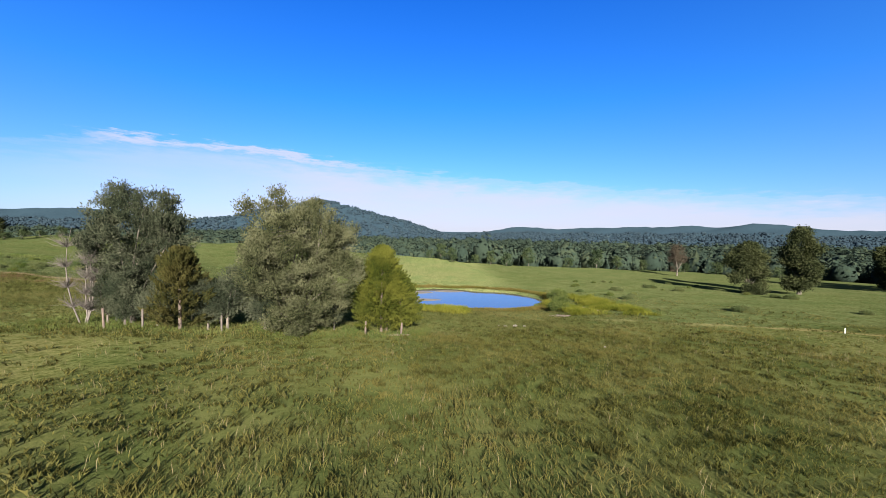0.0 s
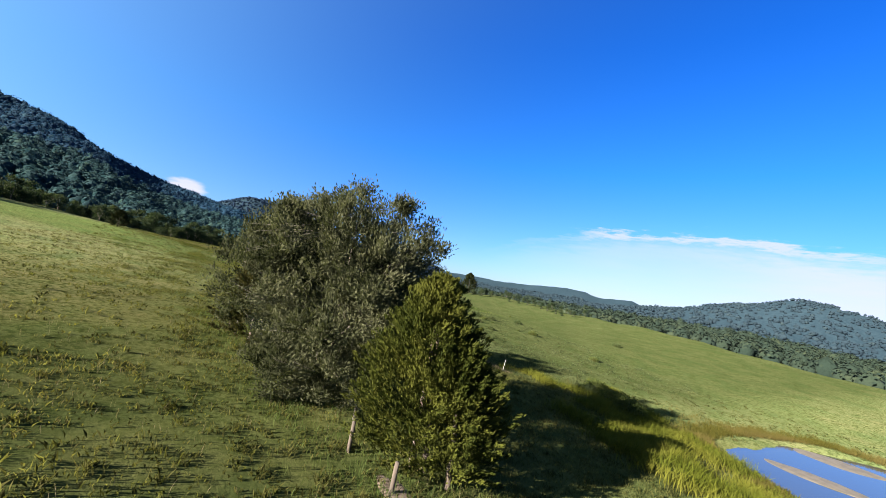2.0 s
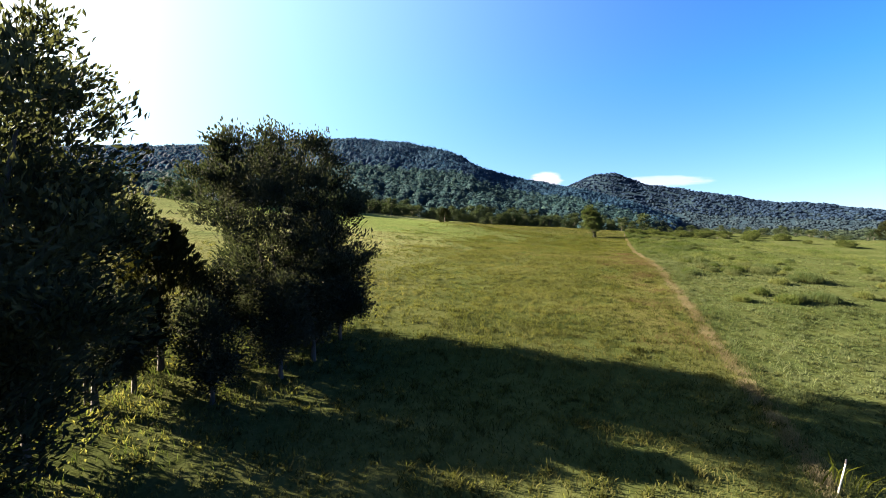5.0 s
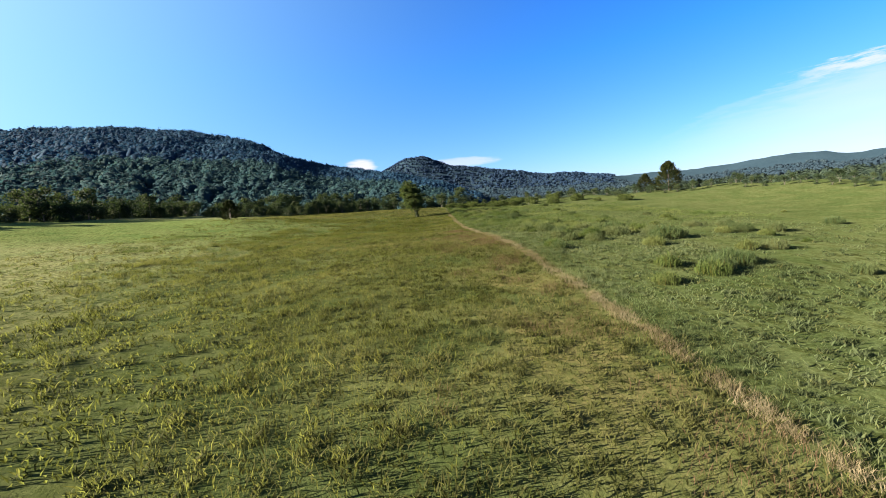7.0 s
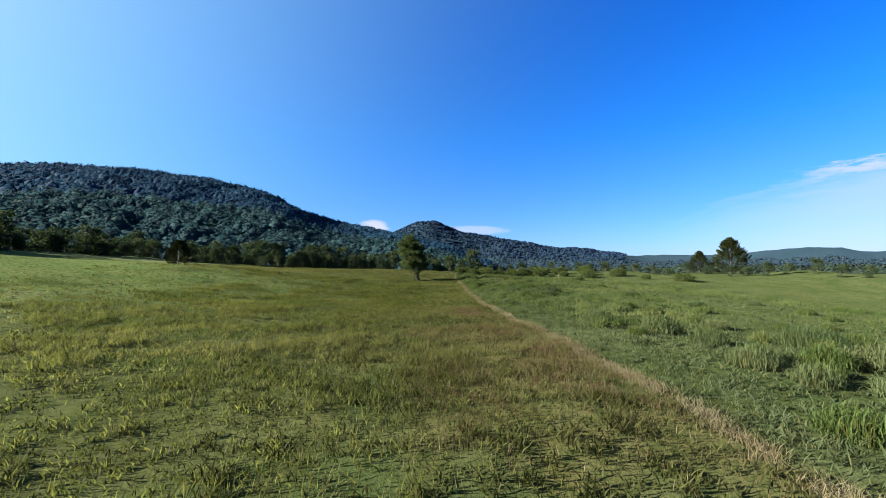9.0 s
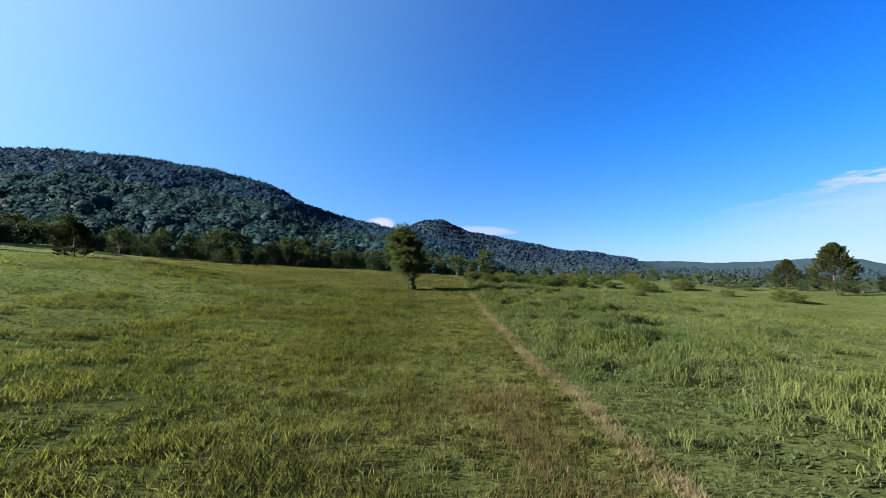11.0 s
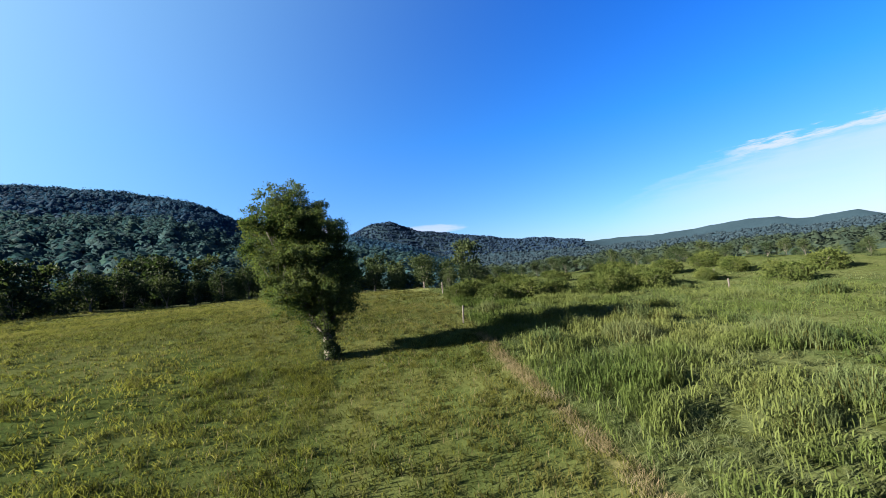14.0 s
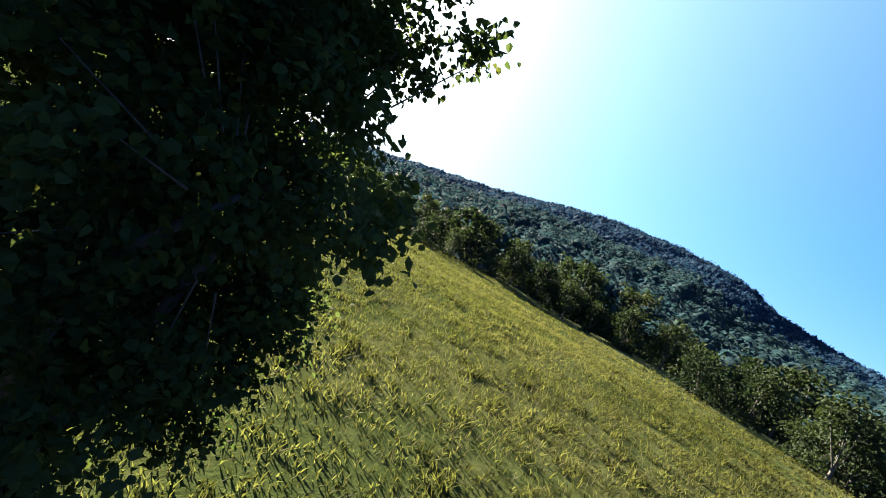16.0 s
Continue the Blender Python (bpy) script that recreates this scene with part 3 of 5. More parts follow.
def field_z(x, y):
    u = np.clip(x, -185, 140) / 100.0
    v = np.clip(y, -75, 165) / 100.0
    z = POLY[0] + POLY[1] * u + POLY[2] * v + POLY[3] * u * u + POLY[4] * u * v + POLY[5] * v * v + POLY[6] * u ** 3
    z = z + POLY[7] * u * u * v + POLY[8] * u * v * v + POLY[9] * v ** 3
    for cx, cy, r, h in MOUNDS:
        z = z + h * np.exp(-((x - cx) ** 2 + (y - cy) ** 2) / (2 * r * r) * 1.4)
    d = pond_d(x, y)
    z = z * step(d, 1.0, 1.9) + (POND_Z + 0.25) * (1 - step(d, 1.0, 1.9))
    return z - 1.3 * (1 - step(d, 0.72, 1.04))


def edge_r(az):
    """How far the pasture reaches from its middle, by bearing (degrees, to the left from +y)."""
    return 112 + 95 * bell(az, -80, 38, 4) + 90 * bell(az, -150, 45, 4) + 90 * bell(az, 210, 30, 4) + 10 * bell(az, -20, 25) - 8 * bell(az, 155, 20) + 4 * np.sin(az * 0.21) + 2.5 * np.sin(az * 0.67)


# skylines of the wooded hills: bearings, crest heights in metres, distance from the pasture's middle, depth
RIDGE_AZ = (78, 84, 90, 96, 102, 105.2, 107.4, 109.4, 112, 116, 120, 124, 128, 131, 135, 139, 148, 158, 172)
RIDGE_Z = (20, 64, 92, 113, 134, 151, 173, 188, 200, 209, 212, 211, 206, 200, 186, 169, 151, 122, 60)
KNOLL_AZ = (56, 61.5, 65, 70, 73, 77, 80, 82.5, 84.2, 86, 88.2, 89.8, 91.5, 94, 100)
KNOLL_Z = (40, 76, 90, 104, 122, 146, 158, 176, 196, 215, 216, 205, 176, 130, 60)
EAST_AZ = (-64, -58, -52, -48, -43, -40, -37, -34, -30, -24, -19, -12, -8.5, -5, 0, 5, 26, 31.8, 33.2, 36.5, 37.8, 39.5, 43, 46, 47.2, 50, 56, 61, 70)
EAST_Z = (60, 66, 50, 50, 70, 80, 60, 70, 62, 60, 50, 58, 34, 14, 28, 48, 42, 52, 74, 68, 70, 84, 88, 82, 72, 70, 72, 76, 60)
PEAK_AZ = (-4, 2, 5.4, 9, 11, 13, 14.6, 16, 18, 20.4, 26, 32, 40)
PEAK_Z = (10, 44, 64, 77, 90, 101, 105, 101, 91, 82, 53, 34, 10)
HILLS = ((RIDGE_AZ, RIDGE_Z, 1000.0, 0.0), (KNOLL_AZ, KNOLL_Z, 1700.0, 380.0), (EAST_AZ, EAST_Z, 2000.0, 520.0), (PEAK_AZ, PEAK_Z, 1150.0, 330.0))


def hills_z(az, r, e):
    z = -11.0 + 0.017 * (r - 200) + 7.5 * bell(az, 122, 40, 6) + 5.5 * bell(az, 40, 32, 6)
    z = np.minimum(z, 26.0)
    base = z.copy()
    for bearings, heights, D, depth in HILLS:
        top = np.interp(az, bearings, heights, -30.0, -30.0) - 6.0
        if depth:
            rad = np.exp(-((r - D) / depth) ** 2)
        else:
            t = np.clip((r - e) / (D - e), 0, 1)
            rad = np.where(r < D, t ** 1.12, np.exp(-((r - D) / 420.0) ** 2))
            rad = rad * (1 + 0.035 * np.sin(az * 0.35 + 0.8 + t * 2) * np.sin(np.pi * t))
        z = np.maximum(z, base + (top - base) * rad)
    rough = step(r, 300, 700) * (1 - 0.7 * bell(r, 1000, 90))
    return z + (2.5 * np.sin(az * 0.9 + r * 0.011) + 1.6 * np.sin(az * 2.3 - r * 0.02)) * rough


LANE = np.array([(0.0, 3.0), (6, 13), (8, 25), (7, 34), (0, 41), (-12, 43), (-50, 45), (-100, 48), (-137, 51), (-152, 40), (-150, 22)])   # stretch of the plan with the finest grass


def lane_d(x, y):
    d = np.full(x.shape, 1e9)
    for a, b in zip(LANE[:-1], LANE[1:]):
        ab = b - a
        t = np.clip(((x - a[0]) * ab[0] + (y - a[1]) * ab[1]) / (ab @ ab), 0, 1)
        d = np.minimum(d, np.hypot(x - a[0] - t * ab[0], y - a[1] - t * ab[1]))
    return d


def polar(x, y):
    dx, dy = np.asarray(x, float) - HUB[0], np.asarray(y, float) - HUB[1]
    az = np.degrees(np.arctan2(-dx, dy))
    az = np.where(az < -170, az + 360, az)
    return az, np.hypot(dx, dy)


def ground_z(x, y):
    x, y = np.asarray(x, float), np.asarray(y, float)
    az, r = polar(x, y)
    e = edge_r(az)
    w = step(r, e + 2, e + 75)
    f = field_z(x, y) - 0.0006 * np.maximum(r - e + 12, 0) ** 2 * (r < 400)
    z = f * (1 - w) + hills_z(az, r, e) * w
    return z + 0.10 * np.sin(x * 0.31 + 1.3) * np.cos(y * 0.27) + 0.06 * np.sin(x * 0.9 + y * 0.5)


def build_ground():
    rad = np.concatenate([np.arange(0.6, 150, 1.6), 150 * 1.045 ** np.arange(0, 78)])
    nA = 420
    a = np.linspace(0, 2 * np.pi, nA, endpoint=False)
    R, A = np.meshgrid(rad, a, indexing="ij")
    X, Y = HUB[0] - R * np.sin(A), HUB[1] + R * np.cos(A)
    V = np.stack([X, Y, ground_z(X, Y)], -1).reshape(-1, 3)
    V = np.concatenate([V, [[*HUB, float(ground_z(*HUB))]]])
    i, k = np.meshgrid(np.arange(len(rad) - 1), np.arange(nA), indexing="ij")
    k2 = (k + 1) % nA
    Q = np.stack([i * nA + k, (i + 1) * nA + k, (i + 1) * nA + k2, i * nA + k2], -1).reshape(-1, 4)
    k = np.arange(nA)
    T = np.stack([k, (k + 1) % nA, np.full(nA, len(V) - 1)], -1)
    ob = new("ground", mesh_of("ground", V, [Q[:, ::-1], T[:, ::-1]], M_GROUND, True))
    az, r = polar(V[:, 0], V[:, 1])
    e = edge_r(az)
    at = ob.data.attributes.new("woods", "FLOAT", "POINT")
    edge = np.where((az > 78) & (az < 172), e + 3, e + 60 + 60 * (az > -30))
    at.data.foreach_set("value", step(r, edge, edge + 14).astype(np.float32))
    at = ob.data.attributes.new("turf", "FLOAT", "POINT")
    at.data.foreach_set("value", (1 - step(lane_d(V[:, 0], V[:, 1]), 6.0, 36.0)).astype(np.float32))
    return tagged(ob, "rolling green and straw-coloured hay meadow running out to wooded hills", "meadow", kind="structure")


build_ground()


def build_pond():
    ang = np.linspace(0, 2 * np.pi, 72, endpoint=False)
    c, s = math.cos(POND[4]), math.sin(POND[4])
    u, v = 1.06 * POND[2] * np.cos(ang), 1.06 * POND[3] * np.sin(ang)
    k = 1 / (np.abs(np.cos(ang)) ** 2.6 + np.abs(np.sin(ang)) ** 2.6) ** (1 / 2.6)
    X, Y = POND[0] + (u * c - v * s) * k, POND[1] + (u * s + v * c) * k
    V = np.concatenate([np.stack([X, Y, np.full(72, POND_Z)], 1), [[POND[0], POND[1], POND_Z]]])
    T = np.array([(i, (i + 1) % 72, 72) for i in range(72)])
    tagged(new("pond_water", mesh_of("pond_water", V, [T], M_WATER)), "still farm pond water mirroring the blue sky", "pond", kind="structure")
    for x, y, a, b in ((-4.6, 74.4, 3.2, 1.7), (1.2, 76.4, 3.0, 1.2), (-3.4, 66.0, 3.4, 1.3)):
        bm = bmesh.new()
        bmesh.ops.create_icosphere(bm, subdivisions=3, radius=1.0)
        for q in bm.verts:
            f = 1 + 0.25 * noise.noise(q.co * 1.6 + Vector((x, y, 0)))
            q.co = Vector((x + q.co.x * a * f, y + q.co.y * b * f, POND_Z - 0.04 + q.co.z * 0.14))
        tagged(new("mud_bank", bm_mesh("mud_bank", bm, M_MUD)), "brown mat of algae and mud floating in the pond", "mud bank", "mats in the pond")


build_pond()

# ---------------------------------------------------------------- woods on the hills
def ico(sub):
    bm = bmesh.new()
    bmesh.ops.create_icosphere(bm, subdivisions=sub, radius=1.0)
    V = np.array([v.co[:] for v in bm.verts])
    F = np.array([[v.index for v in f.verts] for f in bm.faces])
    bm.free()
    return V, F


def tufts(rng, c, out, size):
    """Leafy tufts: four-cornered pads that face outward, unevenly tilted."""
    n = len(c)
    nor = unit(out + rng.normal(0, 0.16, (n, 3)))
    a = unit(np.cross(nor, rng.normal(0, 1, (n, 3))))
    b = np.cross(nor, a)
    L, Wd = (size * rng.uniform(0.45, 0.75, n))[:, None], (size * rng.uniform(0.3, 0.55, n))[:, None]
    V = np.stack([c - a * L - nor * L * 0.25, c - b * Wd + nor * Wd * 0.2, c + a * L - nor * L * 0.25, c + b * Wd + nor * Wd * 0.2], 1)
    return V.reshape(-1, 3), np.arange(n * 4).reshape(n, 4)


def crowns(name, rng, X, Y, size, sub, label, mat, rough=0.2, lift=0.22, cards=0, card=0.2, tall=0.7):
    """Many tree crowns as one canopy: each a billowed body with ragged sprays of leaves round it."""
    tv, tf = ico(sub)
    n, k = len(X), len(tv)
    S = size[:, None, None] * np.stack([rng.uniform(0.44, 0.66, n), rng.uniform(0.44, 0.66, n), rng.uniform(0.72, 1.22, n) * tall], -1)[:, None, :]
    a = rng.uniform(0, 6.28, n)
    R = np.stack([np.stack([np.cos(a), -np.sin(a), 0 * a], -1), np.stack([np.sin(a), np.cos(a), 0 * a], -1), np.stack([0 * a, 0 * a, 1 + 0 * a], -1)], 1)
    V = np.repeat(tv[None], n, 0)
    amp = 0.78 + rng.uniform(-rough, rough, (n, k, 1)) * 0.5
    for _ in range(3):
        w = rng.normal(0, 2.8, (n, 1, 3))
        amp = amp + rough * 0.5 * np.sin((tv[None] * w).sum(-1, keepdims=True) + rng.uniform(0, 6.28, (n, 1, 1)))
    V = np.einsum("nij,nkj->nki", R, V * amp) * S
    at_ = np.stack([X, Y, ground_z(X, Y) + size * lift], -1)
    V += at_[:, None, :]
    faces, V = [(tf[None] + (np.arange(n) * k)[:, None, None]).reshape(-1, 3)], V.reshape(-1, 3)
    if cards:
        d = unit(rng.normal(0, 1, (n * cards, 3)) + [0, 0, 0.55])
        c = np.repeat(at_, cards, 0) + d * np.repeat(S[:, 0], cards, 0) * rng.uniform(0.86, 1.08, (n * cards, 1))
        lv, lf = tufts(rng, c, d, np.repeat(size, cards) * card)
        faces, V = faces + [lf + len(V)], np.concatenate([V, lv])
    ob = new(name, mesh_of(name, V, faces, mat, True))
    return tagged(ob, label, "woodland", kind="stuff")


def wood_spots(rng, count, az_lo, az_hi, r_lo, r_hi):
    az = rng.uniform(az_lo, az_hi, count)
    e = edge_r(az)
    r = np.sqrt(rng.uniform((e + r_lo) ** 2, np.maximum(r_hi, e + r_lo + 1) ** 2))
    x, y = HUB[0] - r * np.sin(np.radians(az)), HUB[1] + r * np.cos(np.radians(az))
    return x, y


g = np.random.default_rng(11)
x, y = wood_spots(g, 2700, 80, 168, 36, 400)
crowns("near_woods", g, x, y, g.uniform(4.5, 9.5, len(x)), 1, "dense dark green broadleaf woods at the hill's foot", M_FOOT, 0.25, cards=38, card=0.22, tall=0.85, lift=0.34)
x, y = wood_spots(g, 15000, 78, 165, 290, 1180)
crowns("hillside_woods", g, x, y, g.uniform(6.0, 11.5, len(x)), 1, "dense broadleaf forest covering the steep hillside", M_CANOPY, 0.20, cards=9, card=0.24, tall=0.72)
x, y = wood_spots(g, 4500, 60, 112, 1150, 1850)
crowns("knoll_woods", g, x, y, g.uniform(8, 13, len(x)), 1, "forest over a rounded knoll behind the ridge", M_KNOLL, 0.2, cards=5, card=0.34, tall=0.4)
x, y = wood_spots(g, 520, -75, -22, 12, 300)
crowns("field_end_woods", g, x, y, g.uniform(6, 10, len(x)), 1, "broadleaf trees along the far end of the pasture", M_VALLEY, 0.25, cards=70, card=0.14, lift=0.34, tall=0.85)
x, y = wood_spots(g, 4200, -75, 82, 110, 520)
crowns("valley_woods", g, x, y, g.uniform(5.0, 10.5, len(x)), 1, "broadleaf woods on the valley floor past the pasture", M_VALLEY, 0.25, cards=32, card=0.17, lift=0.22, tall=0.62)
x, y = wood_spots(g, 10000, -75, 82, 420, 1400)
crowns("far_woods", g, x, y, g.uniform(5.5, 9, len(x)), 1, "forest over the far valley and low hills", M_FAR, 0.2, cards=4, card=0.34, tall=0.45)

# ---------------------------------------------------------------- trees round the pasture
def broad_lobes(rng, h, w, n, low=0.25):
    out = [(0, 0, h * 0.62, w * 0.62, w * 0.62, h * 0.30)]
    for _ in range(n):
        a, u = rng.uniform(0, 6.28), rng.uniform(low, 0.95)
        rr = w * 0.75 * math.sqrt(max(0.05, 1 - (u - 0.5) ** 2 * 3))
        s = w * rng.uniform(0.28, 0.42)
        out.append((rr * math.cos(a) * 0.75, rr * math.sin(a) * 0.75, h * u - s * 0.4, s, s, s * 0.85))
    return out


g = np.random.default_rng(21)
# the lone tree beside the fence end; its crown leans south
lobes = [(-0.1, -1.0, 5.6, 1.5, 1.9, 2.6), (-0.1, -1.6, 7.4, 1.3, 1.5, 1.4)]
for h, south, north in ((9.15, -2.65, -0.75), (8.6, -3.15, -0.05), (7.8, -3.75, 0.75), (7.0, -4.15, 1.55), (6.1, -4.15, 1.80), (5.2, -3.75, 1.85), (4.4, -3.55, 2.0), (3.6, -3.25, 2.0), (2.9, -2.55, 1.9), (2.2, -1.75, 1.5), (1.6, -0.7, 0.85)):
    half = (north - south) / 2
    size = min(0.95, half * 0.62)
    count = max(3, round(half * 3.4))
    for k in range(count):
        a = 2 * math.pi * (k + g.uniform(-0.3, 0.3)) / count
        rr = (half - size * 0.92) * g.uniform(0.82, 1.04)
        lobes.append((-0.15 + ((0.55 if h < 5 else 0.6) if math.cos(a) < 0 else 1.05 if 2 < h < 6.5 and math.cos(a) > 0 else 0.82) * rr * math.cos(a), (north + south) / 2 + rr * math.sin(a), h + g.uniform(-0.3, 0.3), size * g.uniform(0.75, 1.15), size * g.uniform(0.78, 1.12), size * g.uniform(0.6, 0.8)))
lobes = [lobes[i] for i in g.permutation(len(lobes))]
lone = leafy_tree("maple_tree", g, 10.1, lobes, 3300, 32, 0.088, 0.076, 0.12, M_LEAF, M_BARK, 0.27, 1.3, (0.0, -0.25), limbs=14, droop=0.5, fine=True, inner=0.62, boughs=230, pad=0.60)
vine = leafy_tree("vine", g, 1.6, [(0, 0, 0.35, 0.55, 0.55, 0.55), (0.05, -0.05, 1.2, 0.42, 0.42, 0.7)], 130, 22, 0.11, 0.10, 0.10, M_HEDGE, M_BARK, 0.02, 0.5, limbs=3)
tagged(put(vine, -135.1, 46.75), "green creeper climbing the lone tree's trunk", "vine")
tagged(put(lone, -135.1, 46.75), "lone broadleaf tree with dense green crown and vine-wrapped trunk", "tree")

# the thicket by the first field: two silvery trees, a half-bare one, junipers
lobA = [(0, 0, 5.8, 2.7, 2.5, 2.7), (-1.1, 0.3, 8.0, 1.6, 1.5, 1.5), (1.2, -0.2, 7.9, 1.7, 1.5, 1.3), (2.8, 0, 6.2, 1.5, 1.4, 1.3), (0.9, 0.4, 3.6, 2.3, 2.1, 1.9), (-2.0, 0, 4.6, 1.6, 1.6, 1.9), (-0.8, 0.8, 2.6, 1.6, 1.5, 1.4), (0.3, 2.8, 4.6, 1.7, 1.6, 1.6), (0, 2.4, 6.4, 1.5, 1.4, 1.4), (-0.3, 2.6, 2.6, 1.6, 1.5, 1.4), (0, 0.5, 1.5, 2.0, 2.0, 1.3)]
tA = leafy_tree("olive_tree", g, 10.0, lobA, 2000, 32, 0.19, 0.075, 0.15, M_DARKSILVER, M_BARK, 0.2, 1.1, (0, 0), limbs=10, droop=-0.1, tips=0.8, spray=0.8, inner=0.3, boughs=150, pad=0.62)
tagged(put(tA, -23.0, 29.3, 0, 1.06), "tall silvery grey-green olive tree in the thicket", "tree", "silvery trees of the thicket")
lobB = [(0.5, 0, 5.4, 3.0, 3.4, 2.8), (-2.0, 0, 7.7, 1.4, 1.4, 1.8), (-1.2, 0.4, 9.0, 1.0, 1.0, 0.9), (1.8, -0.3, 7.3, 1.7, 1.7, 1.5), (3.3, 0.5, 5.6, 1.5, 1.7, 1.4), (3.4, 0, 4.0, 1.5, 1.7, 1.5),
        (-2.0, 0, 5.5, 1.4, 1.7, 1.6), (-1.4, -0.3, 3.8, 1.6, 1.9, 1.6), (1.4, -0.8, 2.5, 2.2, 2.2, 2.0), (0.6, -1.2, 1.4, 1.6, 1.5, 1.2), (2.4, 0.4, 1.7, 1.5, 1.5, 1.4),
        (0.5, 3.2, 5.4, 1.9, 1.7, 1.8), (0.5, 3.3, 7.0, 1.7, 1.6, 1.4), (0.3, 1.8, 8.2, 1.4, 1.4, 1.1), (0.4, -2.6, 6.6, 1.5, 1.4, 1.3), (3.2, 1.4, 6.6, 1.3, 1.3, 1.0), (0.3, -3.7, 4.6, 1.8, 1.5, 1.7), (0.6, 2.4, 2.8, 2.0, 1.8, 1.6)]
tB = leafy_tree("olive_tree", g, 10.4, lobB, 3200, 32, 0.17, 0.070, 0.14, M_SILVER, M_BARK, 0.22, 0.9, (0, 0), limbs=14, droop=-0.1, tips=0.8, spray=0.85, inner=0.3, boughs=230, pad=0.62)
tagged(put(tB, -11.7, 30.4, 0, 1.10), "broad silvery grey-green olive tree with upswept branch ends", "tree", "silvery trees of the thicket")
c1 = cedar("juniper", g, 7.0, 2.5, 42000, M_CEDAR, 5, ((0.0, 0.0), (0.35, 0.3)), 0.55, 0.20, 0.64)
tagged(put(c1, -5.0, 32.6), "yellow-green juniper with bare lower stems at the end of the thicket", "juniper", "junipers")
c2 = cedar("juniper", g, 4.7, 1.9, 22000, M_CEDAR, 4, ((0.3, 0.0),), 0.6, 0.20, 0.6)
tagged(put(c2, -3.7, 33.2), "smaller yellow-green juniper leaning beside a taller one", "juniper", "junipers")
c3 = cedar("juniper", g, 5.6, 1.9, 12000, M_CEDAR_BROWN, 4, ((0, 0),), 0.3, 0.28)
tagged(put(c3, -18.4, 27.6), "brownish green juniper standing between silvery trees", "juniper", "junipers")
lobS = [(0, 0, 2.4, 1.2, 1.2, 1.4), (0.5, 0.2, 3.6, 0.9, 0.9, 1.0), (-0.6, 0, 1.7, 0.9, 0.9, 0.9)]
s1 = leafy_tree("shrub", g, 4.2, lobS, 260, 24, 0.18, 0.08, 0.25, M_DARKSILVER, M_BARK, 0.1, 0.9, limbs=5, tips=0.5)
tagged(put(s1, -15.6, 28.6), "dark grey-green leafy shrub under the thicket", "shrub", "shrubs of the thicket")
for sx, sy, rz, sc in ((-13.4, 29.8, 80, 0.95), (-16.9, 28.4, 200, 0.8), (-20.4, 28.2, 30, 0.85), (-22.6, 28.0, 140, 0.75), (-24.6, 28.9, 260, 0.7), (-8.6, 31.4, 310, 0.6), (-22.0, 32.0, 20, 1.0), (-24.6, 31.6, 100, 0.9), (-20.2, 31.8, 190, 0.9), (-17.6, 31.2, 250, 0.8)):
    tagged(twin(s1, sx, sy, rz, sc), group="shrubs of the thicket")


def bare_tree(name, rng, height, spread, twigs, mat):
    top = Empty(name)
    for k in range(5):
        a, tilt = k * 1.3 + rng.uniform(0, 0.6), rng.uniform(0.1, 0.42) * spread
        b = np.array([math.cos(a) * 0.2, math.sin(a) * 0.2, -0.2])
        e = np.array([math.cos(a) * tilt * 2.2, math.sin(a) * tilt * 2.2, height * rng.uniform(0.7, 1.0)])
        P = limb_path(rng, b, e, 0.5, 6)
        part("stem", tubes_mesh("stem", [tube(P, np.linspace(0.06, 0.010, 6), 6)], mat), top)
        tw = []
        for _ in range(twigs):
            s = rng.uniform(0.25, 1.0)
            p = P[int(s * 4.99)]
            q = p + unit(rng.normal(0, 1, 3) * [1, 1, 0.5] + [math.cos(a) * 0.45, math.sin(a) * 0.45, 1.35]) * rng.uniform(0.4, 1.3)
            tw.append(tube([p, (p + q) / 2 + rng.normal(0, 0.08, 3), q], [0.022, 0.013, 0.005], 3))
        tagged(part("twig_spray", tubes_mesh("twig_spray", tw, mat), top), kind="stuff")
    return top


b1 = bare_tree("bare_tree", g, 7.2, 0.85, 240, M_TWIG)
tagged(put(b1, -25.6, 28.2), "half-dead tree with bare pale grey branches at the thicket's end", "bare tree")

# single trees farther off
g = np.random.default_rng(31)
cd = cedar("juniper", g, 4.6, 2.3, 9000, M_CEDAR_DARK, 3, ((0, 0),), 0.2, 0.34, 0.6)
tagged(put(cd, -135.0, -1.0), "round dark juniper alone on the mown slope", "juniper", "junipers")
cr = cedar("juniper", g, 9.0, 4.0, 16000, M_CEDAR_DARK, 3, ((0, 0),), 0.15, 0.42, 0.72)
tagged(put(cr, -145.5, 127.0), "tall dark juniper at the pasture's far corner", "juniper", "junipers")
tagged(twin(cr, -150.8, 122.6, 70, 0.62), "lower dark juniper beside a taller one", group="junipers")
hl = broad_lobes(g, 11, 4.4, 14, 0.03)
h1 = leafy_tree("broadleaf_tree", g, 11, hl, 1500, 16, 0.36, 0.26, 0.42, M_OAK, M_BARK, 0.35, 0.8, limbs=10)
tagged(put(h1, 64.5, 83.5), "dense rounded tree standing in the far pasture", "tree", "pasture trees")
hl = broad_lobes(g, 14.5, 3.7, 13, 0.2)
h2 = leafy_tree("broadleaf_tree", g, 14.5, hl, 1400, 16, 0.36, 0.26, 0.45, M_OAK, M_BARK, 0.36, 2.4, limbs=12)
tagged(put(h2, 73.8, 81.5), "tall pasture tree with an open trunk and high crown", "tree", "pasture trees")
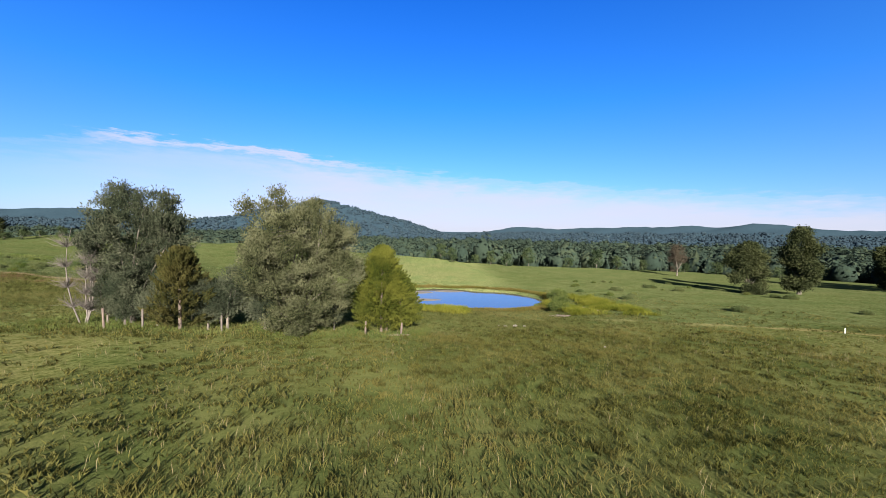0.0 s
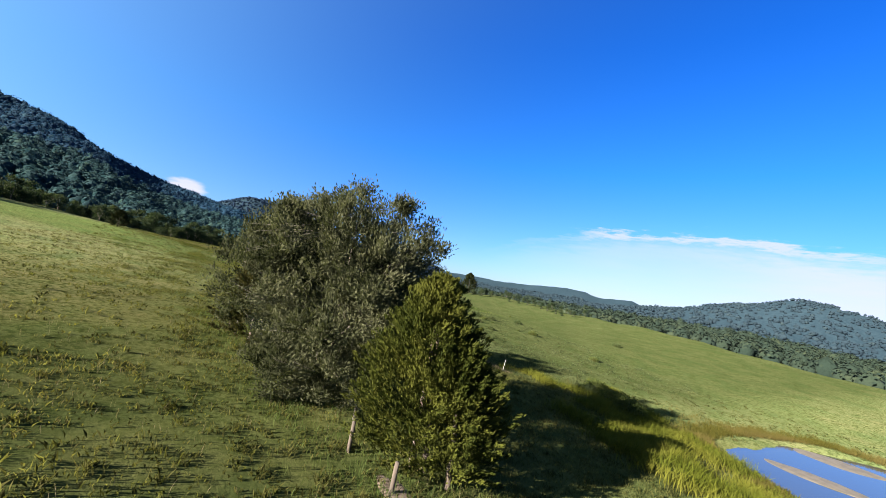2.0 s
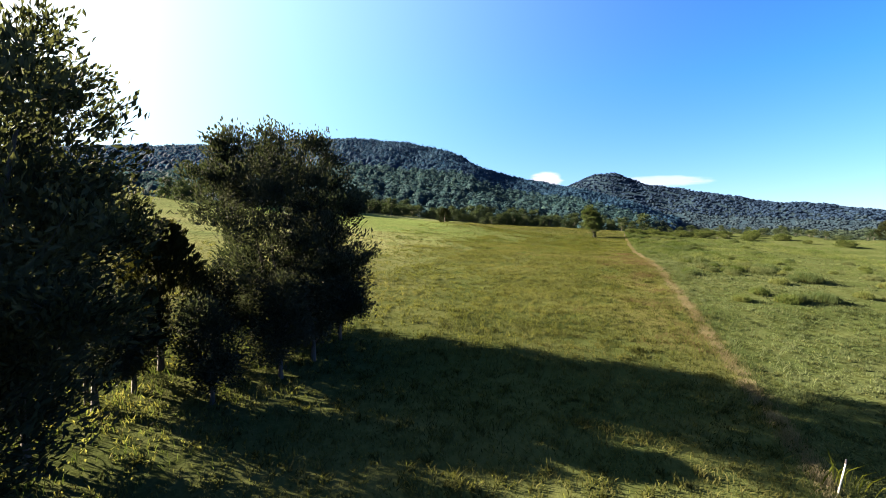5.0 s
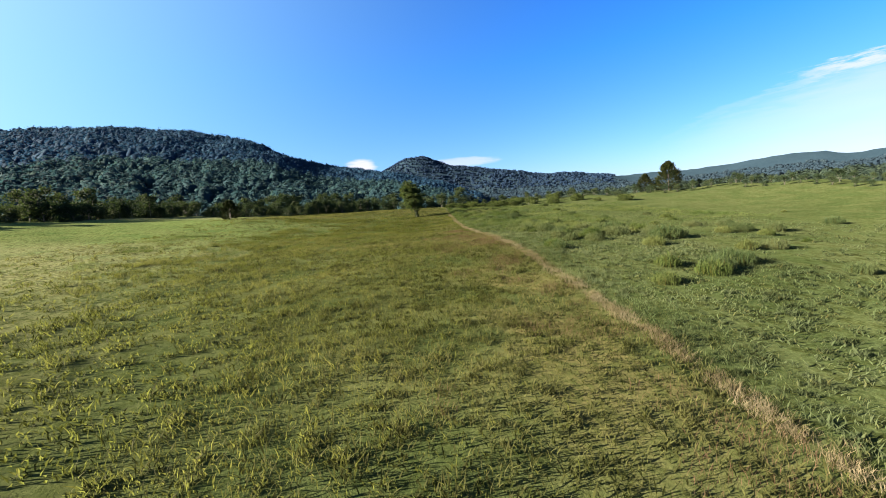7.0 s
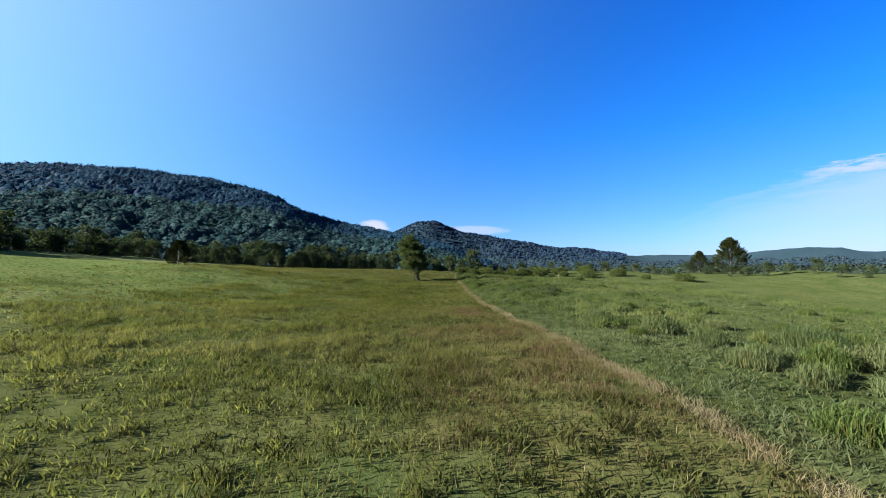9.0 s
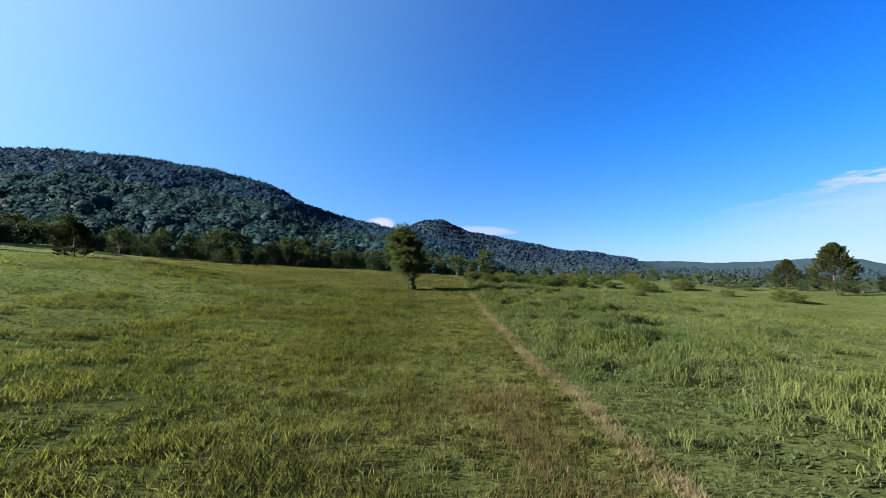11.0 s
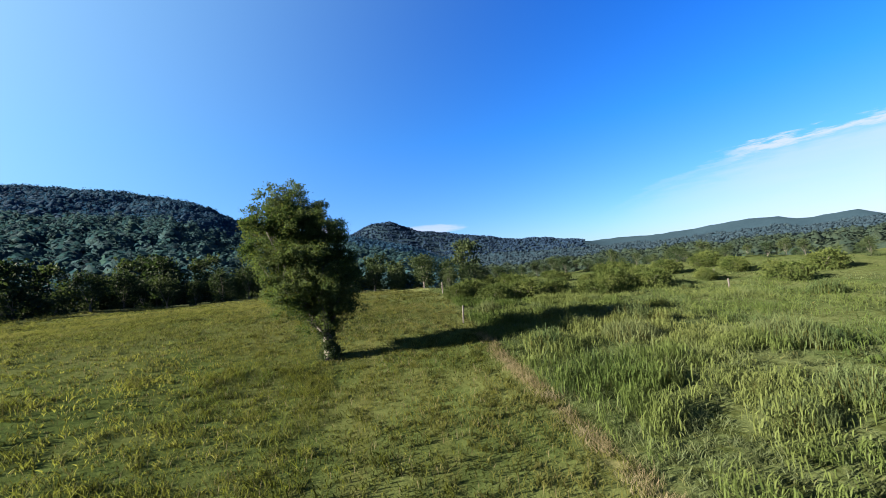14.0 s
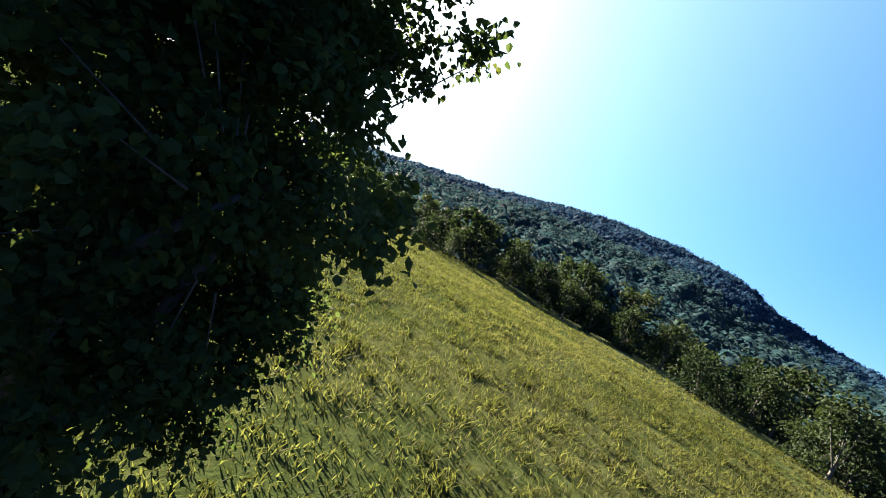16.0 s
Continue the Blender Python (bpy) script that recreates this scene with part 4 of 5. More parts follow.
for sx, sy, rz, sc in ((104.0, 91.0, 60, 0.95), (112.0, 88.0, 200, 1.05), (118.0, 97.0, 300, 0.9)):
    tagged(twin(h1, sx, sy, rz, sc), "dark rounded tree at the pasture's far side")
hl = broad_lobes(g, 12.5, 3.4, 9, 0.2)
b2 = leafy_tree("broadleaf_tree", g, 12.5, hl, 380, 12, 0.36, 0.22, 0.42, M_RUSTLEAF, M_BARK, 0.25, 2.0, limbs=9)
tagged(put(b2, 82.0, 138.0), "rusty brown dying tree by the far wood", "tree", "pasture trees")

# trees and tall shrubs along the wood's edge
g = np.random.default_rng(41)
edge_protos = []
for h, w, n, low, cl_, leaf in ((5.6, 2.4, 8, 0.05, 170, 0.32), (3.6, 2.1, 7, 0.02, 140, 0.30), (4.8, 1.8, 7, 0.05, 140, 0.32), (8.0, 3.0, 10, 0.02, 120, 0.54), (5.5, 2.5, 9, 0.02, 95, 0.50)):
    t = leafy_tree("wood_edge_tree", g, h, broad_lobes(g, h, w, n, low), cl_, 8, leaf, leaf * 0.75, 0.40, M_HEDGE, M_BARK, 0.12, h * 0.18, limbs=5, inner=0.7)
    tagged(t, "leafy young tree at the edge of the woods", "tree", "trees of the wood's edge")
    edge_protos.append(t)
spots = []
for az0, az1, step_m in ((80, 168, 3.2), (-62, -24, 5.0), (22, 80, 3.6)):
    a = az0
    while a < az1:
        for row in range((5 if 84 < a < 140 else 3) if az0 == 80 else 3 if az0 == 22 else 1):
            if row > 1 and g.uniform() < 0.3:
                continue
            r = float(edge_r(np.array(a))) + 2.5 + row * (9.0 if az0 == 22 else 6.0) + g.uniform(-1.2, 1.8) * (1 + row)
            spots.append((HUB[0] - r * math.sin(radians(a)), HUB[1] + r * math.cos(radians(a)), row, az0 == 22))
        a += math.degrees(step_m / 112) * g.uniform(0.7, 1.3)
for i, (sx, sy, row, low) in enumerate(spots):
    close_by = -25 < sy < 62 and sx < -120 and row == 0
    k = int(g.choice([0, 1, 2])) if close_by or low else int(g.choice([3, 4, 4]))
    twin(edge_protos[k], sx, sy, g.uniform(0, 360), g.uniform(0.38, 0.70) if low else g.uniform(0.65, 1.1), 0.1)
for k, t in enumerate(edge_protos):
    put(t, -171.0 - 2.5 * k, 46.0 - 9.0 * k, 30 * k, 1.0, 0.1)

# ---------------------------------------------------------------- grass
def fence_d(x, y):
    """Metres past the fence line, to its north."""
    return y - (FENCE_A[1] + (x - FENCE_A[0]) * (FENCE_B[1] - FENCE_A[1]) / (FENCE_B[0] - FENCE_A[0]))


def blades(rng, X, Y, per, height, width, lean, spread, droop=0.0, z_off=-0.02):
    """Tufts of blades: per blades round each place. height and width may be arrays."""
    n = len(X) * per
    H = np.repeat(np.broadcast_to(height, X.shape), per) * rng.uniform(0.55, 1.15, n)
    Wd = np.repeat(np.broadcast_to(width, X.shape), per) * rng.uniform(0.7, 1.3, n)
    bx, by = np.repeat(X, per) + rng.normal(0, spread, n), np.repeat(Y, per) + rng.normal(0, spread, n)
    bz = ground_z(bx, by) + z_off
    a, b = rng.uniform(0, 6.283, n), rng.uniform(0, 6.283, n)
    out = H * lean * rng.uniform(0.2, 1.3, n)
    sx, sy = np.cos(b) * Wd / 2, np.sin(b) * Wd / 2
    B = np.stack([bx, by, bz], -1)
    S = np.stack([sx, sy, 0 * sx], -1)
    O = np.stack([np.cos(a), np.sin(a), 0 * a], -1)
    mid = B + O * (out * 0.25)[:, None] + np.array([0, 0, 1.0]) * (H * 0.45)[:, None]
    tip = B + O * out[:, None] + np.array([0, 0, 1.0]) * (H * (1 - droop))[:, None]
    V = np.stack([B, mid + S, tip, mid - S], 1).reshape(-1, 3)
    return V, [np.arange(n * 4).reshape(n, 4)]


def straps(rng, foot, length, width):
    """Long leaves that rise and arch over, seven corners each."""
    n = len(foot)
    a = rng.uniform(0, 6.283, n)
    o = np.stack([np.cos(a), np.sin(a), 0 * a], -1)
    side = np.stack([-np.sin(a), np.cos(a), 0 * a], -1) * (width * rng.uniform(0.7, 1.3, n))[:, None]
    L = (length * rng.uniform(0.6, 1.15, n))[:, None]
    arch = rng.uniform(0.35, 1.35, n)[:, None]
    up = np.array([0, 0, 1.0])
    p1 = foot + o * L * arch * 0.12 + up * L * 0.50
    p2 = foot + o * L * arch * 0.36 + up * L * (0.84 - 0.16 * arch)
    tip = foot + o * L * arch * 0.72 + up * L * (0.98 - 0.42 * arch)
    V = np.stack([foot - side * 0.5, foot + side * 0.5, p1 - side, p1 + side, p2 - side * 0.75, p2 + side * 0.75, tip], 1).reshape(-1, 3)
    i = np.arange(n)[:, None] * 7
    return V, [np.concatenate([i + [0, 1, 3, 2], i + [2, 3, 5, 4]]), i + [4, 5, 6]]


def grass_object(name, rng, X, Y, per, h, w, lean, spread, mat, label, category="grass", droop=0.0):
    V, F = blades(rng, X, Y, per, h, w, lean, spread, droop)
    return tagged(new(name, mesh_of(name, V, F, mat)), label, category, kind="stuff")


def scatter(rng, count, x0, x1, y0, y1, keep):
    x, y = rng.uniform(x0, x1, count), rng.uniform(y0, y1, count)
    k = rng.uniform(0, 1, count) < keep(x, y)
    return x[k], y[k]


LATTICE = np.random.default_rng(5).uniform(0, 1, (128, 128))


def drift(x, y):
    """Smooth random field with cells one unit wide."""
    i, j = np.floor(x).astype(int), np.floor(y).astype(int)
    u, v = x - i, y - j
    u, v = u * u * (3 - 2 * u), v * v * (3 - 2 * v)
    i, j = i % 127, j % 127
    low = LATTICE[i, j] * (1 - u) + LATTICE[i + 1, j] * u
    return low * (1 - v) + (LATTICE[i, j + 1] * (1 - u) + LATTICE[i + 1, j + 1] * u) * v


def patchy(x, y, s, seed=0.0):
    """Uneven patches, 0 to 1, a few times 1 / s across."""
    p, q = (x * 0.83 + y * 0.56) * s * 0.62 + seed * 17.3, (y * 0.83 - x * 0.56) * s * 0.62 + seed * 9.1
    f = drift(p, q) * 0.62 + drift(p * 2.3 + 5.1, q * 2.3 + 3.7) * 0.38
    return np.clip(0.5 + (f - 0.5) * 1.5, 0, 1)


def meadow_keep(x, y):
    d = lane_d(x, y)
    k = np.where(d < 9, 1.0, np.where(d < 20, 0.34, np.where(d < 45, 0.045, 0.0)))
    k = k * (pond_d(x, y) > 1.05)
    return k * np.where((fence_d(x, y) > 0.3) & (x < -18), 0.9, 1.0)


g = np.random.default_rng(51)
x, y = scatter(g, 340000, -172, 48, -2, 95, meadow_keep)
cx, cy = scatter(g, 30000, -172, 48, -2, 95, meadow_keep)       # denser tussocks
near = (lane_d(cx, cy) < 24) & (patchy(cx, cy, 3.1, 2.0) + g.normal(0, 0.12, len(cx)) > 0.42)
cx, cy = np.repeat(cx[near], 4), np.repeat(cy[near], 4)
cx, cy = cx + g.normal(0, 0.16, len(cx)), cy + g.normal(0, 0.16, len(cy))
d = lane_d(x, y)
tall = (0.15 + 0.08 * patchy(x, y, 0.4)) * np.exp(g.normal(0, 0.25, len(x))) * np.where(d > 18, 1.3, 1.0)
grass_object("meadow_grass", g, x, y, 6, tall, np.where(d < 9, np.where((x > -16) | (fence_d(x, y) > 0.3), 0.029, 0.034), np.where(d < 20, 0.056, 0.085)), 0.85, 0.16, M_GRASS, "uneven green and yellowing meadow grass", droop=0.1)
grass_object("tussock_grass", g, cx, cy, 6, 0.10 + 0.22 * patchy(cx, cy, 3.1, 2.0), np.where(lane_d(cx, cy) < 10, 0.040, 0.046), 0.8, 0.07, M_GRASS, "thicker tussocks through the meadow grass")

# straw-pale strip left standing along the fence
s = g.uniform(-0.06, 1, 5000)
s = s[np.sin(s * 173) + np.sin(s * 411 + 1) > -1.3]
x, y = FENCE_A[0] + s * (FENCE_B[0] - FENCE_A[0]), FENCE_A[1] + s * (FENCE_B[1] - FENCE_A[1])
y = y + g.normal(0, 0.19, len(x)) + 0.08 * np.sin(x * 0.4)
grass_object("fence_row_grass", g, x, y, 8, 0.25, 0.012, 0.8, 0.12, M_STRAW, "dry straw-coloured grass left along the fence row", "dry grass")
# rusty seed heads on the mown side
x, y = scatter(g, 22000, -92, -22, 38, 52, lambda x, y: (0.4 * step(patchy(x, y, 0.35, 2.0), 0.5, 0.75) * (x < -32) + 0.7 * step(patchy(x, y, 0.5, 1.0), 0.35, 0.7) * (fence_d(x, y) > -3.6) * (x < -44)) * ((fence_d(x, y) > -8) & (fence_d(x, y) < -0.3)))
grass_object("seed_head_grass", g, x, y, 8, 0.30, 0.010, 0.5, 0.20, M_RUST, "rusty brown patches of seeding grass", "grass")
# pale seed stalks over the first field
x, y = scatter(g, 3000, -22, 42, 4, 34, lambda x, y: 0.35 + 0.5 * (patchy(x, y, 0.3, 1.0) > 0.55))
grass_object("pale_seed_stalks", g, x, y, 2, 0.36, 0.012, 0.35, 0.1, M_STRAW, "scattered pale seed stalks and small white flowers", "grass")
# fine tan seed heads standing over the mown side towards the lone tree
x, y = scatter(g, 15000, -150, -48, 4, 54, lambda x, y: step(-x, 48, 70) * (0.35 + 0.65 * patchy(x, y, 0.25, 6.0)) * (fence_d(x, y) < -1.0))
grass_object("tan_seed_heads", g, x, y, 3, 0.30, 0.014, 0.4, 0.35, M_STRAW, "fine tan seed heads over the mown meadow")
# darker tussocks standing in the cropped meadow
x, y = scatter(g, 9000, -134, -40, 6, 46, lambda x, y: (patchy(x, y, 0.45, 4.0) > 0.68) * step(-x, 50, 80) * (fence_d(x, y) < -7))
grass_object("meadow_tussocks", g, x, y, 11, 0.34, 0.030, 0.9, 0.24, M_WEED, "darker green tussocks rising from the meadow")
# coarse clumps left uncropped, in drifts over the meadow
x, y = scatter(g, 42000, -134, -30, 6, 47, lambda x, y: step(patchy(x, y, 0.62, 1.3) * 0.6 + patchy(x, y, 1.7, 2.6) * 0.4, 0.50, 0.64) * (0.25 + 0.75 * step(-x, 44, 80)) * (fence_d(x, y) < -5) * (lane_d(x, y) < 30))
grass_object("coarse_grass", g, x, y, 10, 0.26 + 0.24 * patchy(x, y, 1.1, 0.4), 0.028, 0.8, 0.18, M_GRASS, "coarse clumps of grass left standing in the meadow")
# rank grass under the thicket
x, y = scatter(g, 1700, -29, -1, 24, 37, lambda x, y: step(1 - np.abs((y - 30.2 - 0.2 * (x + 14)) / 4.5), 0.0, 0.5))
grass_object("thicket_grass", g, x, y, 9, 0.34, 0.02, 0.5, 0.25, M_WEED, "rank green growth under the thicket", "weeds")


# yellow-green weeds between the thicket and the pond
x, y = scatter(g, 4200, -22, 3, 43, 63, lambda x, y: (pond_d(x, y) > 1.04) * step(patchy(x, y, 0.3, 0.4) + 0.6 * step(x, -13, -8) - 0.15, 0.42, 0.6) * step(y, 46.0 - 0.2 * (x + 10), 48.0 - 0.2 * (x + 10)))
grass_object("pondside_weeds", g, x, y, 12, 0.55 + 0.5 * patchy(x, y, 0.8, 1.0), 0.04, 0.6, 0.25, M_GOLD, "rank yellow-green weeds between the thicket and the pond", "weeds", droop=0.1)


x, y = scatter(g, 2600, 15.5, 26, 46, 72, lambda x, y: (pond_d(x, y) > 1.08) * (np.abs(x - 20.6) > 0.9) * step(patchy(x, y, 0.5, 2.0), 0.3, 0.6))
grass_object("bank_weeds", g, x, y, 12, 0.5 + 0.6 * patchy(x, y, 0.9, 1.0), 0.04, 0.6, 0.25, M_GOLD, "rank yellow-green weeds along the path by the pond", "weeds", droop=0.1)


# tall weeds past the fence
def weeds_keep(x, y):
    f = fence_d(x, y)
    k = np.clip((patchy(x, y, 0.11, 0.7) * 0.6 + patchy(x, y, 0.35, 3.0) * 0.4) * 2.6 - 0.95, 0, 1)
    k = np.maximum(k, (0.25 + 0.6 * (patchy(x, y, 0.42, 2.2) > 0.45)) * step(-x, 84, 104) * (f < 26))
    k = k * step(patchy(x, y, 0.9, 0.3) + 0.25 * patchy(x, y, 2.1, 1.0), 0.38, 0.56)
    return k * (f > 0.5) * (f < 45) * step(-x, 74, 98) * np.where(f < 14, 1.0, 0.4)


x, y = scatter(g, 60000, -152, -50, 51, 100, weeds_keep)
big = (0.30 + 0.75 * patchy(x, y, 0.5, 1.5) ** 1.3) * (0.55 + 0.85 * patchy(x, y, 2.2, 3.3))
close_by = fence_d(x, y) < 15
fx, fy, fh = (np.repeat(q[close_by], 14) for q in (x, y, big))
fx, fy = fx + g.normal(0, 0.19, len(fx)), fy + g.normal(0, 0.19, len(fx))
rise = g.uniform(0, 0.5, len(fx)) * fh
V, F = straps(g, np.stack([fx, fy, ground_z(fx, fy) - 0.03 + rise], -1), fh * 0.66, 0.017)
tagged(new("tall_weeds", mesh_of("tall_weeds", V, F, M_WEED)), "lush tall strap-leaved green weeds beyond the fence row", "weeds", kind="stuff")
grass_object("far_weeds", g, x[~close_by], y[~close_by], 6, big[~close_by], 0.035, 0.8, 0.22, M_WEED, "tall green weeds farther up the unmown slope", "weeds", droop=0.2)
x, y = scatter(g, 7000, -140, -60, 54, 84, lambda x, y: (weeds_keep(x, y) > 0.3) * (patchy(x, y, 0.13, 5.0) > 0.62))
grass_object("grey_weeds", g, x, y, 9, 0.80, 0.032, 0.8, 0.24, M_GREYWEED, "grey-green stand of tall leafy weeds", "weeds", droop=0.1)
# reeds and yellow grass round the pond
ang = g.uniform(0, 6.283, 5000)
rr = 1.07 + np.abs(g.normal(0, 0.10, 5000))
c, s = math.cos(POND[4]), math.sin(POND[4])
k = 1 / (np.abs(np.cos(ang)) ** 2.6 + np.abs(np.sin(ang)) ** 2.6) ** (1 / 2.6)
u, v = POND[2] * np.cos(ang) * k * rr, POND[3] * np.sin(ang) * k * rr
grass_object("pond_rim_grass", g, POND[0] + u * c - v * s, POND[1] + u * s + v * c, 7, 0.42, 0.04, 0.5, 0.2, M_REED, "tall yellowing grass and reeds ringing the pond", "reeds")


# ---------------------------------------------------------------- weed clumps and brambles, one by one
def weed_clump(rng, h, r, n, mat):
    """A leafy mound of arching strap leaves with a few stalks."""
    a, q = rng.uniform(0, 6.283, n), np.sqrt(rng.uniform(0, 1, n)) * r
    H = h * (1 - 0.5 * (q / r) ** 2.5) * rng.uniform(0.65, 1.1, n)
    foot = np.stack([q * np.cos(a), q * np.sin(a), 0 * a - 0.05], -1)
    lean = np.stack([np.cos(a), np.sin(a), 0 * a], -1) * (q / r)[:, None] * 0.35
    foot[:, 2] += rng.uniform(0, 0.45, n) * H
    V, F = straps(rng, foot, H * 0.8, 0.015)
    foot[:, 2] = -0.05
    top = Empty("weed_clump")
    part("foliage", mesh_of("foliage", V, F, mat), top)
    m = n // 8
    tip = foot[:m] + lean[:m] * H[:m, None] * 0.9 + np.array([0, 0, 1.0]) * (H[:m] * 0.9)[:, None]
    wide = np.stack([np.sin(a[:m]), -np.cos(a[:m]), 0 * a[:m]], -1) * 0.008
    S = np.stack([foot[:m] - wide - [0, 0, 0.05], foot[:m] + wide - [0, 0, 0.05], tip + wide * 0.4, tip - wide * 0.4], 1).reshape(-1, 3)
    part("stalk_tuft", mesh_of("stalk_tuft", S, [np.arange(m * 4).reshape(m, 4)], M_REED), top)
    return top


g = np.random.default_rng(61)
protos = [weed_clump(g, 1.15, 1.1, 900, M_GREYWEED), weed_clump(g, 0.95, 0.9, 700, M_WEED), weed_clump(g, 1.25, 1.5, 1300, M_GREYWEED), weed_clump(g, 0.85, 0.7, 460, M_WEED)]
for p in protos:
    tagged(p, "mound of tall leafy weeds standing out of the grass", "weeds", "weed clumps")
CLUMPS = ((-48.5, 60.2), (-57.4, 62.4), (-65.6, 63.8), (-73.9, 62.7), (-59.4, 54.8), (-89, 85.8), (-85, 84), (-71, 80.6), (-68.4, 92), (-85.3, 103.5),
          (-70, 59.7), (-75.4, 71.9), (-89, 69), (-95, 60.2), (-79.6, 77.4), (-77.2, 57.8), (-97.2, 87.7), (-35, 79.6), (-49, 104), (-48.8, 79),
          (32, 68), (34, 71), (48, 93), (40.3, 52.7), (55.9, 51.7), (57.8, 48.3), (30.6, 90), (36, 74), (-17.7, 57.4), (-15, 57), (-20.4, 58.1))
CLUMPS += ((-65.1, 57.6), (-66.3, 58.9), (-64.2, 59.6), (-65.6, 61.2), (-57.6, 54.6), (-72, 64.5), (-70.6, 66), (-69.2, 65.3), (-67.6, 66.8), (-66, 66.3), (-64.4, 67.3), (-62.9, 67), (-61.4, 66.4),
           (-73.2, 59.4), (-76, 60.5), (-79, 61.6), (-90, 70), (-93, 68.6), (-96, 67), (-100, 65), (-104, 64))
more = [(g.uniform(26, 64), g.uniform(66, 104)) for _ in range(18)] + [(g.uniform(-92, -44), g.uniform(55, 82)) for _ in range(26)]
for _ in range(400):
    cx, cy = g.uniform(-146, -62), g.uniform(52, 84)
    if fence_d(cx, cy) > 1.2 and g.uniform() < float(weeds_keep(np.array(cx), np.array(cy))) * (0.9 if fence_d(cx, cy) < 16 else 0.5):
        more.append((cx, cy))
for i, (cx, cy) in enumerate(list(CLUMPS) + more[:112]):
    s, rz = g.uniform(0.6, 1.1) if i < 53 else g.uniform(0.5, 1.1), g.uniform(0, 360)
    if i < 4:
        put(protos[i], cx, cy, rz, s)
    else:
        twin(protos[int(g.integers(0, 4))], cx, cy, rz, s)

lob = [(0, 0, 0.5, 1.5, 1.3, 0.8), (0.9, 0.3, 0.7, 0.9, 0.9, 0.7), (-0.8, -0.2, 0.6, 0.9, 0.9, 0.6)]
bramble = leafy_tree("bramble", g, 1.4, lob, 250, 13, 0.15, 0.10, 0.15, M_BRAMBLE, M_BARK, 0.03, 0.3, limbs=4, inner=0.6)
tagged(bramble, "tangled green and brown bramble bush", "bramble", "brambles")
BRAMBLES = [(-150.6, 57.8), (-148.2, 60.5), (-149, 63.8), (-150.5, 67.7), (-147.3, 70.7), (-149, 74), (-147.7, 77.4), (-152, 59.5), (-155, 62), (-157, 66), (-154, 70), (-156, 75), (-153, 80),
            (-160, 62), (-163, 68), (-161, 74), (-159, 80), (-163, 84), (-156, 86), (-168, 66), (-168, 76), (-148, 84), (-143, 88), (-152, 92), (-158, 94), (-146, 97), (-139, 100), (-133, 105),
            (-18.5, 59.5), (-16, 58.5), (-13.8, 57.8), (16.5, 57.5), (18.5, 62), (19.5, 66.5), (15.6, 52)]
for i, (cx, cy) in enumerate(BRAMBLES):
    (put if i == 0 else twin)(bramble, cx, cy, g.uniform(0, 360), g.uniform(0.75, 1.5))
sap = leafy_tree("sapling", g, 4.0, [(0, 0, 2.2, 0.9, 0.9, 1.0), (0.1, 0.2, 3.2, 0.7, 0.7, 0.9), (-0.2, 0, 1.4, 0.8, 0.8, 0.8)], 120, 14, 0.2, 0.14, 0.2, M_HEDGE, M_BARK, 0.06, 0.8, limbs=5)
tagged(put(sap, -157.2, 58.4, 0, 0.75), "slender leafy sapling growing beside a fence post", "sapling")


# ---------------------------------------------------------------- posts, stones, earth
def post(name, h, r, mat, x, y, tilt, label, cap=None):
    top = Empty(name)
    P = [(-0.3 * tilt, -0.12 * tilt, -0.3), (tilt * h * 0.5, tilt * 0.2 * h, h * 0.5), (tilt * h, tilt * 0.4 * h, h)]
    part("shaft", tubes_mesh("shaft", [tube(P, [r * 1.05, r, r * 0.92], 9)], mat), top)
    if cap:
        part("cap", tubes_mesh("cap", [tube([(tilt * h, tilt * 0.4 * h, h - 0.02), (tilt * h, tilt * 0.4 * h, h + 0.10)], [r * 1.15, r * 1.1], 9)], cap), top)
    return tagged(put(top, x, y), label, "post", "fence posts")


post("fence_post", 1.25, 0.055, M_POST, -139.8, 55.5, 0.10, "pale weathered wooden fence post leaning in the grass")
post("fence_post", 1.4, 0.08, M_POST, -157.9, 57.6, 0.02, "pale wooden fence post beside a sapling")
post("fence_post", 1.1, 0.075, M_POST, -147.6, 84.6, 0.03, "weathered grey fence post among brambles")
post("fence_post", 1.0, 0.075, M_POST, -141.8, 80.2, -0.03, "short weathered grey fence post among weeds")
post("marker_pipe", 1.05, 0.02, M_WHITE, -21.4, 50.0, 0.12, "thin white marker pipe with a dark cap in the weeds", M_DARK)
post("marker_post", 0.5, 0.045, M_WHITE, 37.0, 36.0, 0.0, "short white marker post at the field's edge")
post("fence_post", 1.1, 0.075, M_BARK_RED, -5.9, 30.4, 0.02, "reddish cedar fence post under the thicket")
post("fence_post", 1.0, 0.08, M_BARK_RED, -3.2, 31.0, 0.05, "reddish cedar fence post under a juniper")
post("fence_post", 1.4, 0.075, M_BARK_RED, -22.9, 26.6, -0.04, "pale reddish fence post at the thicket's end")
post("fence_post", 1.3, 0.065, M_POST, -20.5, 26.9, 0.0, "grey fence post under a silvery tree")
post("fence_post", 1.3, 0.065, M_POST, -15.7, 28.0, 0.0, "grey fence post between shrubs")


def stone(x, y, s, seed):
    bm = bmesh.new()
    bmesh.ops.create_icosphere(bm, subdivisions=2, radius=s)
    for v in bm.verts:
        v.co *= 1 + 0.35 * noise.noise(v.co * (1.2 / s) + Vector((seed, 0, 0)))
        v.co.z *= 0.5
    ob = tagged(new("stone", bm_mesh("stone", bm, M_STONE)), "pale limestone lying in the grass", "stone", "stones in the meadow")
    put(ob, x, y, seed * 50, 1.0, -s * 0.15)


